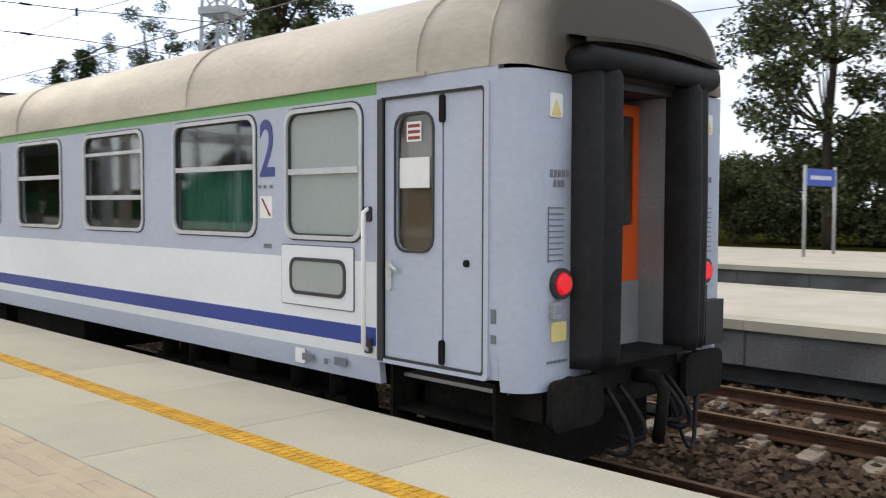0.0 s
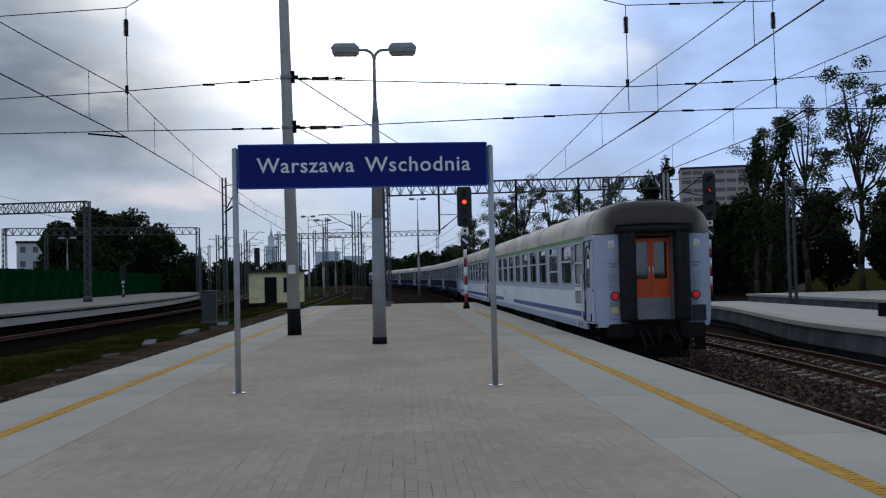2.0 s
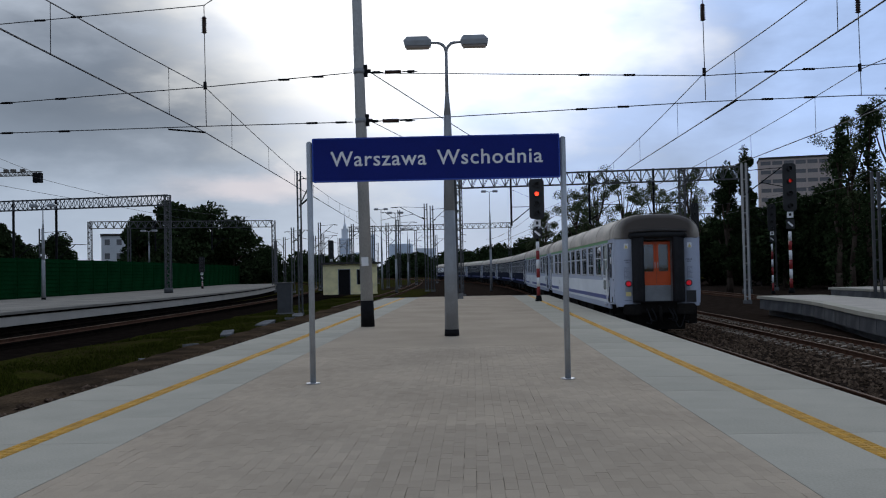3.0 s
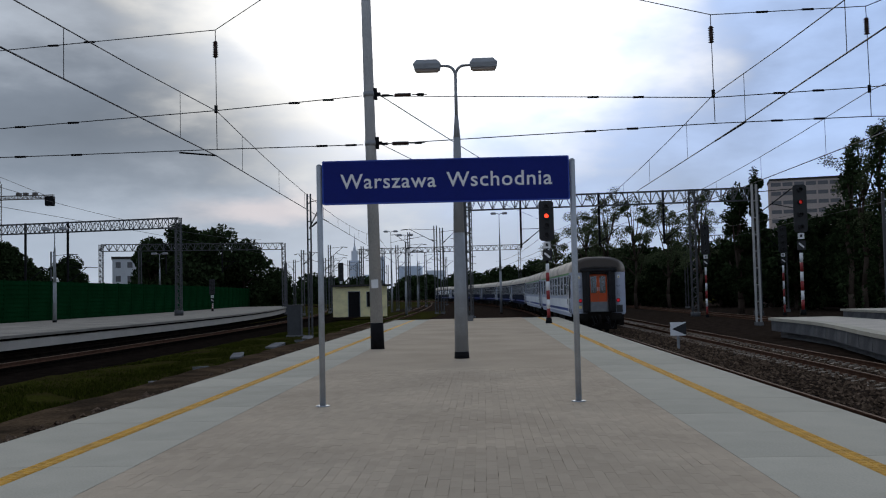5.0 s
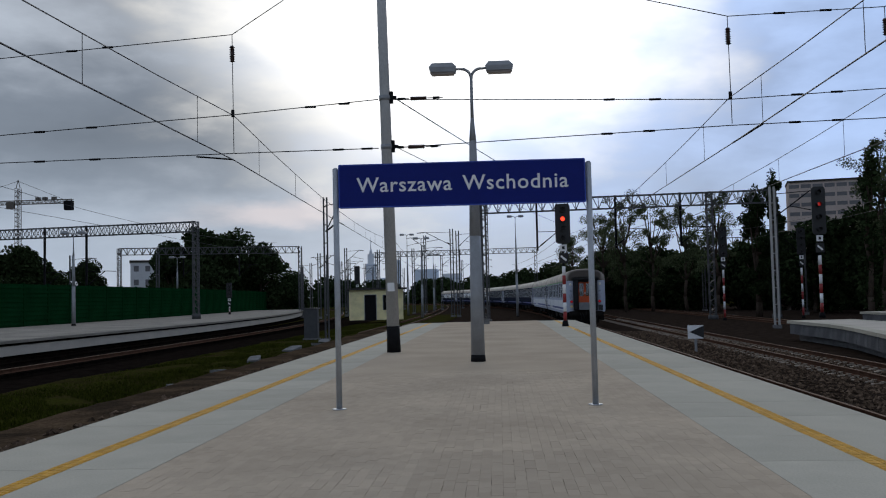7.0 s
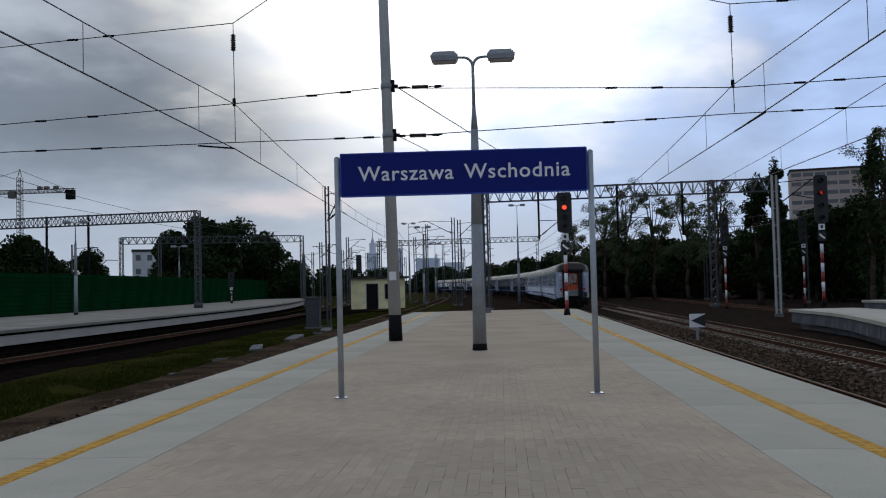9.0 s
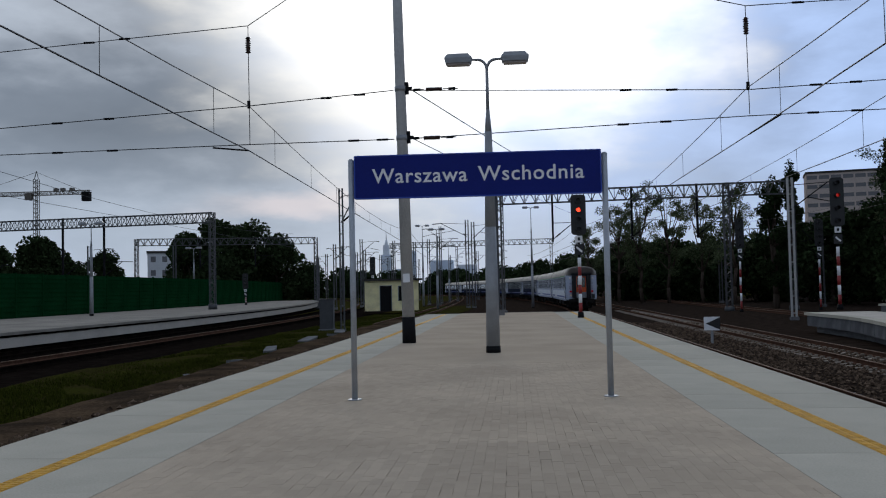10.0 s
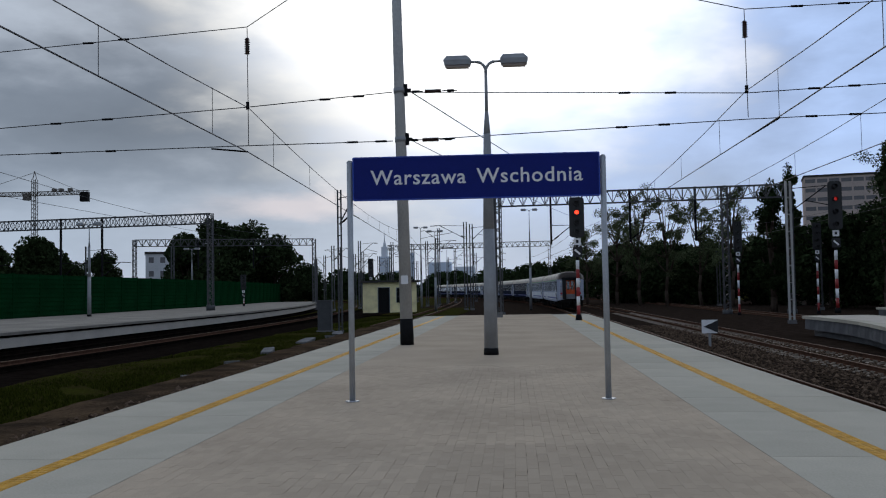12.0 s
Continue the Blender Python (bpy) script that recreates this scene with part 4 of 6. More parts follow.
    part("coupling", bm, M_UNDER, parent, "greasy screw coupling")
    for x, drop in ((-0.42, 0.42), (-0.25, 0.35), (0.30, 0.30), (0.42, 0.36)):
        bm = B()
        pts = [Vector((x + 0.12 * math.sin(i / 8 * math.pi), at(0.02 + 0.16 * math.sin(i / 8 * math.pi)), 0.95 - drop * math.sin(i / 8 * math.pi * 0.62) * 1.2)) for i in range(9)]
        polyrod(bm, pts, 0.022)
        part("brake_hose", bm, M_RUBBER, parent, "hanging black brake hose")
    bm = B()
    polyrod(bm, [Vector((0.42 + 0.42 * i / 10, at(0.05 + 0.08 * math.sin(i / 10 * math.pi)), 0.80 - 0.48 * math.sin(i / 10 * math.pi))) for i in range(11)], 0.018)
    part("heating_cable", bm, M_RUBBER, parent, "long looping black cable")
    bm = B()
    bx(bm, 0.90, 1.20, 0.0, 0.10, 1.14, 1.52)
    part("socket_box", bm, M_BLACK, parent, "black socket box")


def text_mesh(s, size, material, m, parent=None, name="lettering", depth=0.002, label="", heavy=0.0, spread=1.0, wide=0.0):
    """Words in the built-in font, centred, turned to a mesh."""
    cu = bpy.data.curves.new(name, "FONT")
    cu.body, cu.size, cu.extrude = s, size, depth
    cu.offset = size * heavy
    cu.space_character = spread
    cu.align_x, cu.align_y, cu.resolution_u = "CENTER", "CENTER", 3
    tmp = new("tmp_text", cu)
    me = bpy.data.meshes.new_from_object(tmp.evaluated_get(bpy.context.evaluated_depsgraph_get()))
    bpy.data.objects.remove(tmp)
    me.name = name
    if wide:
        xs = [v.co.x for v in me.vertices]
        me.transform(Matrix.Diagonal((wide / (max(xs) - min(xs)), 1, 1, 1)))
    me.materials.clear()
    me.materials.append(material)
    ob = new(name, me)
    ob.parent = parent
    ob.matrix_basis = m
    if label:
        ob["label"] = label
    return ob


def build_coach(lit, dark=False):
    top = thing("railway_coach", pose(TRACK_X, 17, RAIL_Z), "blue-grey passenger coach with pale roof and shade-darkened sides" if dark else "grey-blue passenger coach with white band and sooty roof", "railway coach", "coaches of the departing train")
    coach_roof(top)
    for side in (-1, 1):
        coach_side(top, side, dark)
        m = flat_frame(side)
        for a, b, k in WINDOWS:
            coach_window(top, side, a, b, k, m)
        for n, (a, b) in enumerate(DOORS):
            coach_door(top, side, a, b, m, n == 0)
            coach_steps(top, side, a - 0.05 if n else a + 0.0, b)
        # service flap beside the entrance, with a small dark-framed window
        bm = B()
        prism(bm, rounded(1.75, 2.75, 1.46, 1.97, 0.02), -0.01, 0.012, 0, m)
        flap = part("service_flap", bm, M_BAND, top, "white service flap with small window")
        bm = B()
        ring(bm, rounded(1.84, 2.62, 1.55, 1.87, 0.09), rounded(1.87, 2.59, 1.58, 1.84, 0.07), 0.01, 0.022, 0, m)
        part("gasket", bm, M_GASKET, flap)
        bm = B()
        prism(bm, rounded(1.87, 2.59, 1.58, 1.84, 0.07), 0.010, 0.016, 0, m)
        part("pane", bm, M_FROST, flap)
        for yy in (1.56, 24.52):
            bm = B()
            polyrod(bm, [m @ Vector(p) for p in ((yy, 1.16, 0), (yy, 1.2, 0.06), (yy, 2.26, 0.06), (yy, 2.30, 0))], 0.02, n=8)
            part("handrail", bm, M_WHITE, top, "pale grab rail")
        for z in (1.2, 2.25):
            bm = B()
            prism(bm, rounded(1.52, 1.60, z - 0.06, z + 0.06, 0.02), 0, 0.02, 0, m)
            part("rail_foot", bm, M_GASKET, top)
        # small unreadable lettering and pictograms
        bm = B()
        for y, z, w, h in ((2.9, 2.47, 0.04, 0.03), (3.0, 2.47, 0.04, 0.03), (3.08, 2.47, 0.04, 0.03), (2.92, 1.93, 0.12, 0.04), (1.85, 0.99, 0.16, 0.07), (2.1, 0.98, 0.05, 0.05), (2.3, 0.98, 0.16, 0.06), (19.4, 1.45, 0.1, 0.25), (0.2, 1.5, 0.05, 0.1), (0.2, 1.36, 0.05, 0.06)):
            prism(bm, [(y, z), (y + w, z), (y + w, z + h), (y, z + h)], 0.002, 0.005, 0, m)
        part("lettering", bm, M_GREYINK, top)["kind"] = "stuff"
        bm = B()
        prism(bm, rounded(2.9, 3.1, 2.2, 2.4, 0.01, 1), 0.002, 0.004, 0, m)
        pic = part("pictogram", bm, M_WHITE, top, "white no-smoking pictogram")
        bm = B()
        prism(bm, rounded(2.42, 2.56, 0.95, 1.08, 0.01, 1), 0.002, 0.004, 0, m)
        part("data_plate", bm, M_WHITE, top, "small white data plate")
        bm = B()
        ring(bm, rounded(1.74, 2.76, 1.45, 1.98, 0.025), rounded(1.75, 2.75, 1.46, 1.97, 0.02), 0.001, 0.007, 0, m)
        part("flap_seam", bm, M_GREYINK, flap)
        bm = B()
        prism(bm, [(2.92, 2.22), (2.95, 2.22), (3.08, 2.38), (3.05, 2.38)], 0.0045, 0.006, 0, m)
        part("red_bar", bm, M_RED, pic)
        text_mesh("2", 0.72, M_INK, Matrix.Translation((side * 1.4125, 2.98 - HALF, 2.80)) @ Matrix(((0, 0, side, 0), (side, 0, 0, 0), (0, 1, 0, 0), (0, 0, 0, 1))) @ Matrix.Diagonal((0.72, 1, 1, 1)), top, "class_number", heavy=0.012, label="tall navy figure two")
    # the inside: floor, ceiling, corridor wall and compartment walls
    bm = B()
    box(bm, -1.33, 1.33, 0.72 - HALF, 25.38 - HALF, 1.10, 1.22)
    box(bm, -1.33, 1.33, 1.5 - HALF, 24.6 - HALF, 3.14, 3.18)
    box(bm, 0.45, 0.49, 1.5 - HALF, 24.6 - HALF, 1.22, 3.14)
    for y in (1.5, 2.93, 5.03, 7.2, 9.38, 11.54, 13.68, 15.86, 18.07, 20.25, 22.4, 24.6):
        box(bm, -1.33, 0.45, y - 0.02 - HALF, y + 0.02 - HALF, 1.22, 3.14)
    for y in (2.96, 4.6, 5.06, 6.75, 7.23, 8.9, 9.41, 11.1, 11.57, 13.25, 13.71, 15.4, 15.89, 17.6, 18.1, 19.8, 20.28, 21.9):
        box(bm, -1.25, 0.4, y - HALF, y + 0.42 - HALF, 1.6, 1.75)
    part("interior", bm, M_CABIN, top, "brown laminate compartments")
    # panels added just behind the door glass, in place of a lit lobby
    for s in (-1, 1):
        for y in (0.35, 24.7):
            bm = B()
            box(bm, s * 1.33 - 0.01, s * 1.33 + 0.01, y - HALF, y + 1.05 - HALF, 1.22, 3.12)
            part("lit_lobby_backing", bm, M_LITLOBBY, top, "added light brown panel standing for the lit lobby")
    for yc in (-9.0, 9.0):
        coach_bogie(top, yc)
    bm = B()
    box(bm, -1.2, 1.2, -11.6, 11.6, 0.86, 1.1)
    # added dark boxes fill the ends below, standing in for black shade
    for s in (-1, 1):
        box(bm, -0.95, 0.95, s * 12.1 - 0.45, s * 12.1 + 0.45, 0.22, 0.9)
    part("underframe", bm, M_UNDER, top, "sooty floor frame with dark end boxes added for shade")
    for y0, y1, z0, w in ((-5.5, -3.2, 0.45, 1.15), (-2.6, -0.4, 0.5, 1.1), (0.4, 3.4, 0.42, 1.15), (4.0, 5.4, 0.55, 1.05)):
        bm = B()
        prism(bm, rounded(-w, w, z0, 0.88, 0.06), y0, y1, 0, Matrix(((1, 0, 0, 0), (0, 0, 1, 0), (0, 1, 0, 0), (0, 0, 0, 1))))
        part("equipment_box", bm, M_UNDER, top, "sooty equipment box under the floor")
    bm = B()
    rod(bm, (0.6, -6, 0.6), (0.6, 6, 0.6), 0.05, n=8)
    part("brake_pipe", bm, M_UNDER, top)
    coach_end(top, -HALF, -1, lit)
    coach_end(top, HALF, 1, False)
    return top


COACHES = [build_coach(True)]
MIDDLE = build_coach(False)
COACHES.append(MIDDLE)
# coaches further ahead wear the shade-darkened sides
DARK = build_coach(False, True)
COACHES.append(DARK)
for _i in range(5):
    COACHES.append(copy_thing(DARK, pose(TRACK_X, 43 + 26.4 * (_i + 2), RAIL_Z)))

# where the train's rear end wall is, metres along the track
REAR = [(0.0, 4.0), (0.2, 5.6), (0.4, 7.22), (0.6, 8.95), (0.8, 10.85), (1.0, 12.73), (1.3, 15.4), (1.5, 17.2), (2.0, 21.7), (2.5, 26.1), (3.0, 30.3), (3.5, 35.0),
        (4.5, 44.0), (5.5, 52.9), (6.5, 61.6), (7.5, 69.0), (8.5, 75.8), (9.5, 82.0), (10.5, 88.5), (11.5, 95.0), (12.0, 98.2)]


def coach_rows(i):
    rows = []
    for t, s in REAR:
        mid = s + HALF + 26.4 * i
        xa, ya, _ = along(mid - 9.0)
        xb, yb, _ = along(mid + 9.0)
        rows.append((t, pose((xa + xb) / 2, (ya + yb) / 2, RAIL_Z, 0, 0, math.degrees(math.atan2(-(xb - xa), yb - ya)))))
    return rows

# ---- things on the main platform ----
def build_station_sign():
    # the two posts stand at (-2.30, 12.86) and (1.30, 12.96)
    top = thing("station_sign", pose(-0.50, 12.91, 0, 0, 0, 1.4), "dark blue station name sign on two grey posts", "sign")
    for s in (-1, 1):
        bm = B()
        rod(bm, (s * 1.80, 0, 0), (s * 1.80, 0, 3.41), 0.042, n=14)
        rod(bm, (s * 1.80, 0, 3.41), (s * 1.80, 0, 3.43), 0.042, 0.02, n=14)
        rod(bm, (s * 1.80, 0, 0), (s * 1.80, 0, 0.012), 0.10, n=14)
        part("post", bm, M_STEEL, top, "galvanised round post")
    bm = B()
    mm = Matrix(((1, 0, 0, 0), (0, 0, 1, -0.02), (0, 1, 0, 0), (0, 0, 0, 1)))
    prism(bm, rounded(-1.745, 1.745, 2.85, 3.46, 0.02), -0.03, 0.03, 0, mm)
    board = part("board", bm, M_BLUE, top)
    bm = B()
    ring(bm, rounded(-1.752, 1.752, 2.843, 3.467, 0.02), rounded(-1.735, 1.735, 2.86, 3.45, 0.02), -0.034, 0.034, 0, mm)
    part("rim", bm, M_BLUE2, board)
    for word, x, wide in (("Warszawa", -0.811, 1.358), ("Wschodnia", 0.765, 1.494)):
        text_mesh(word, 0.296, M_WHITE, Matrix.Translation((x, -0.053, 3.155)) @ pose(0, 0, 0, 90), board, "station_name", label="white station name lettering", heavy=0.010, spread=1.08, wide=wide)
    for s in (-1, 1):
        for z in (2.95, 3.30):
            bm = B()
            box(bm, s * 1.77 - 0.035, s * 1.77 + 0.035, -0.01, 0.05, z - 0.015, z + 0.015)
            part("clamp", bm, M_STEEL, top)
    return top


def build_lamp(at, h=7.9, group="", arms=0.55, name="platform_lamp", label="grey steel platform lamp with two flat lanterns"):
    top = thing(name, at, label, "street lamp", group)
    bm = B()
    rod(bm, (0, 0, 0), (0, 0, 0.16), 0.18, 0.17, n=8)
    part("base", bm, M_DARK, top, "black painted foot")
    bm = B()
    k = h / 7.15
    rod(bm, (0, 0, 0.15), (0, 0, 3.0 * k), 0.165, 0.135, n=8)
    rod(bm, (0, 0, 3.0 * k), (0, 0, 5.3 * k), 0.135, 0.085, n=8)
    rod(bm, (0, 0, 5.3 * k), (0, 0, 5.85 * k), 0.085, 0.042, n=8)
    rod(bm, (0, 0, 5.85 * k), (0, 0, h - 0.36), 0.042, 0.036, n=8)
    part("pole", bm, M_GREY, top)
    for s in (-1, 1):
        bm = B()
        pts = [(0, 0, h - 0.46)] + [(s * 0.22 * (1 - math.cos(radians(15 * i))), 0, h - 0.34 + 0.25 * math.sin(radians(15 * i))) for i in range(7)]
        polyrod(bm, pts, 0.035, n=8)
        rod(bm, pts[-1], (s * (arms - 0.1), 0, h - 0.08), 0.03, n=8)
        arm = part("arm", bm, M_GREY, top)
        bm = B()
        x0, x1 = sorted((s * (arms - 0.20), s * (arms + 0.47)))
        mm = pose(0, 0, 0)
        lo = [(x0 + 0.04, -0.13), (x1 - 0.04, -0.13), (x1 - 0.04, 0.13), (x0 + 0.04, 0.13)]
        a = [bm.verts.new((x, y, h - 0.17)) for x, y in ((x0 + 0.03, -0.15), (x1 - 0.03, -0.15), (x1 - 0.03, 0.15), (x0 + 0.03, 0.15))]
        b = [bm.verts.new((x, y, h - 0.05)) for x, y in ((x0, -0.16), (x1, -0.16), (x1, 0.16), (x0, 0.16))]
        c = [bm.verts.new((x, y, h + 0.06)) for x, y in ((x0 + 0.08, -0.10), (x1 - 0.10, -0.10), (x1 - 0.10, 0.10), (x0 + 0.08, 0.10))]
        bm.faces.new(a[::-1])
        bm.faces.new(c)
        for P, Q in ((a, b), (b, c)):
            for i in range(4):
                j = (i + 1) % 4
                bm.faces.new((P[i], P[j], Q[j], Q[i]))
        lan = part("lantern", bm, M_GREY, top, "flat grey lantern")
        bm = B()
        box(bm, x0 + 0.06, x1 - 0.06, -0.12, 0.12, h - 0.215, h - 0.17)
        part("lens", bm, M_LENS, lan)
    return top


def build_catenary_mast():
    """Slender concrete-filled mast with two insulated head-span anchors; leans a little."""
    top = thing("catenary_mast", pose(-3.08, 26.27, 0, 0, -0.9, 0), "tall pale round catenary mast with black painted foot", "catenary mast")
    bm = B()
    rod(bm, (0, 0, 0.74), (0, 0, 13.5), 0.18, 0.125, n=16)
    part("pole", bm, M_CONC, top)
    bm = B()
    rod(bm, (0, 0, 0.0), (0, 0, 0.75), 0.20, 0.187, n=16)
    part("foot", bm, M_DARK, top, "black tarred foot")
    for z in (5.96, 7.40):
        bm = B()
        rod(bm, (0, 0, z - 0.07), (0, 0, z + 0.07), 0.172, n=16)
        part("collar", bm, M_GREY, top, "grey clamp collar")
        bm = B()
        box(bm, 0.13, 0.24, -0.07, 0.07, z - 0.16, z + 0.18)
        box(bm, 0.22, 0.34, -0.03, 0.03, z - 0.05, z + 0.05)
        part("bracket", bm, M_DARK, top, "dark anchor bracket")
    bm = B()
    box(bm, -0.10, 0.10, -0.185, -0.17, 1.75, 2.0)
    part("label_plate", bm, M_WHITE, top, "small white plate")
    return top


def build_signal(at, h, heads, lit, name="railway_signal", label="colour-light signal on a red and white banded post", dim=False, tall=1.95):
    top = thing(name, at, label, "railway signal", "colour-light signals")
    z0 = h - tall
    bands = 6
    bm = B()
    rod(bm, (0, 0, 0), (0, 0, 0.28), 0.17, 0.13, n=12)
    part("foot", bm, M_DARK, top)
    zz = [0.28 + (z0 - 1.1 - 0.28) * i / bands for i in range(bands + 1)]
    for i in range(bands):
        bm = B()
        rod(bm, (0, 0, zz[i]), (0, 0, zz[i + 1]), 0.085, n=12)
        part("band", bm, M_RED if i % 2 == 0 else M_WHITE, top)
    bm = B()
    rod(bm, (0, 0, zz[-1]), (0, 0, h - 0.2), 0.06, n=10)
    part("post", bm, M_DARK, top)
    mm = Matrix(((1, 0, 0, 0), (0, 0, 1, 0), (0, 1, 0, 0), (0, 0, 0, 1)))
    bm = B()
    prism(bm, rounded(-0.36, 0.36, z0, h, 0.16, 4), -0.16, -0.12, 0, mm)
    head = part("backboard", bm, M_BLACK, top, "black signal screen with rounded top")
    bm = B()
    box(bm, -0.2, 0.2, -0.12, 0.12, z0 + 0.1, h - 0.1)
    part("housing", bm, M_BLACK, head)
    n = 4
    for i in range(n):
        z = z0 + 0.28 + i * (tall - 0.56) / (n - 1)
        bm = B()
        ring(bm, [(0.13 * math.cos(a), z + 0.13 * math.sin(a)) for a in (radians(30 * k) for k in range(12))], [(0.11 * math.cos(a), z + 0.11 * math.sin(a)) for a in (radians(30 * k) for k in range(12))], -0.36, -0.16, 0, mm)
        part("hood", bm, M_BLACK, head)
        bm = B()
        rod(bm, (0, -0.175, z), (0, -0.165, z), 0.105, n=14)
        part("lens", bm, (M_SIGDIM if dim else M_SIGRED) if i == lit else M_BLACK, head)
    bm = B()
    box(bm, -0.17, 0.17, -0.12, -0.10, z0 - 0.36, z0 - 0.04)
    part("number_plate", bm, M_WHITE, top, "white plate with a dark bar")
    bm = B()
    prism(bm, [(-0.22, z0 - 0.95), (0.22, z0 - 0.95), (0.22, z0 - 0.45), (-0.22, z0 - 0.45)], -0.12, -0.10, 0, mm)
    plate = part("marker_plate", bm, M_BLACK, top, "black plate with white slash")
    bm = B()
    prism(bm, [(-0.16, z0 - 0.62), (0.10, z0 - 0.85), (0.16, z0 - 0.78), (-0.10, z0 - 0.55)], -0.125, -0.1205, 0, mm)
    part("slash", bm, M_WHITE, plate)
    bm = B()
    prism(bm, [(-0.06, z0 - 0.27), (0.06, z0 - 0.27), (0.06, z0 - 0.12), (-0.06, z0 - 0.12)], -0.125, -0.1205, 0, mm)
    part("dark_bar", bm, M_BLACK, top)
    return top


build_station_sign()
build_lamp(pose(-0.55, 21.87, 0), 7.15, "platform lamps")
build_catenary_mast()
build_signal(pose(3.14, 44.57, 0), 5.95, 1, 2)

# ---- overhead line ----
SPAN_Y = 26.27


def sag(p, q, drop, n=10):
    p, q = Vector(p), Vector(q)
    return [p.lerp(q, i / n) - Vector((0, 0, drop * 4 * (i / n) * (1 - i / n))) for i in range(n + 1)]


def wire(name, pts, r, label="", group="overhead wires"):
    bm = B()
    polyrod(bm, pts, r, n=5)
    return tagged(link(name, bm, M_WIRE), label or "thin dark overhead line wire", "wire", group)


def insulator(bm, p, q, sheds=5, r=0.075):
    """A ribbed porcelain rod from p to q."""
    p, q = Vector(p), Vector(q)
    rod(bm, p, q, r * 0.62, n=8)
    for i in range(sheds):
        a = p.lerp(q, (i + 0.3) / sheds)
        b = p.lerp(q, (i + 0.7) / sheds)
        rod(bm, a, b, r, r * 0.6, n=10)


def build_head_span():
    """Cross-span wires carried by the round mast and the lattice tower, with insulators."""
    mast = -3.2
    top = thing("head_span", pose(0, SPAN_Y, 0), "head-span wires with insulators across the tracks", "overhead line")
    spans = [[(-38, 0, 5.75), (-15.35, 0, 5.86), (-7.7, 0, 5.92), (mast - 0.2, 0, 5.93)], [(mast + 0.25, 0, 5.93), (6.7, 0, 6.25), (11.1, 0, 6.32), (16.4, 0, 6.2)],
             [(-38, 0, 6.0), (-15.35, 0, 6.67), (-7.7, 0, 7.07), (mast - 0.2, 0, 7.37)], [(mast + 0.25, 0, 7.35), (6.72, 0, 7.0), (11.1, 0, 7.16), (16.4, 0, 7.5)],
             [(-38, 0, 8.2), (-15.35, 0, 9.0), (-7.72, 0, 9.47), (mast - 0.15, 0, 12.2)], [(mast + 0.15, 0, 12.4), (4.0, 0, 10.1), (6.74, 0, 9.41), (11.13, 0, 9.5), (16.5, 0, 11.5)]]
    for s in spans:
        bm = B()
        polyrod(bm, s, 0.014, n=5)
        part("span_wire", bm, M_WIRE, top)
    for z, x0 in ((7.36, mast + 0.75), (5.94, mast + 0.66)):
        bm = B()
        insulator(bm, (x0, 0, z), (x0 + 0.48, 0, z), 9, 0.085)
        part("insulator", bm, M_BROWN, top, "dark ribbed strain insulator")
        for u, v in ((mast + 0.2, x0 - 0.05), (x0 + 0.5, x0 + 0.95)):
            bm = B()
            rod(bm, (u, 0, z), (v, 0, z), 0.016, n=6)
            rod(bm, (u + (v - u) * 0.35, 0, z), (u + (v - u) * 0.8, 0, z), 0.04, n=8)
            part("turnbuckle", bm, M_DARK, top)
    for x, z in ((-13.6, 6.76), (-12.0, 6.84), (-5.4, 7.22), (-4.4, 7.28), (-13.6, 5.87), (-11.9, 5.88), (-4.6, 5.93), (-3.75, 5.93), (3.3, 7.12), (4.6, 7.08), (3.2, 6.13), (4.4, 6.17), (8.6, 7.07), (9.7, 7.11), (8.5, 6.28), (9.7, 6.30), (-11.5, 9.24), (-12.6, 9.17), (8.2, 9.44), (9.5, 9.47)):
        bm = B()
        rod(bm, (x - 0.16, 0, z), (x + 0.16, 0, z), 0.032, n=6)
        part("wire_clamp", bm, M_DARK, top)
    for x, zt in ((-7.72, 9.47), (6.73, 9.41), (11.13, 9.5)):
        bm = B()
        polyrod(bm, [(x, 0, zt), (x + 0.02, 0, 6.3 if x > 0 else 5.92)], 0.012, n=5)
        part("dropper", bm, M_WIRE, top)
        bm = B()
        insulator(bm, (x, 0, zt - 0.82), (x, 0, zt - 0.34), 7, 0.085)
        part("insulator", bm, M_BROWN, top, "dark hanging insulator")
        bm = B()
        rod(bm, (x, 0, 7.0), (x, 0, 7.22), 0.05, n=8)
        part("wire_clamp", bm, M_DARK, top)
        bm = B()
        rod(bm, (x - 1.1 if x < 0 else x + 0.9, 0, 5.86 if x < 0 else 6.27), (x, 0, 5.74), 0.025, n=6)
        part("steady_arm", bm, M_DARK, top)


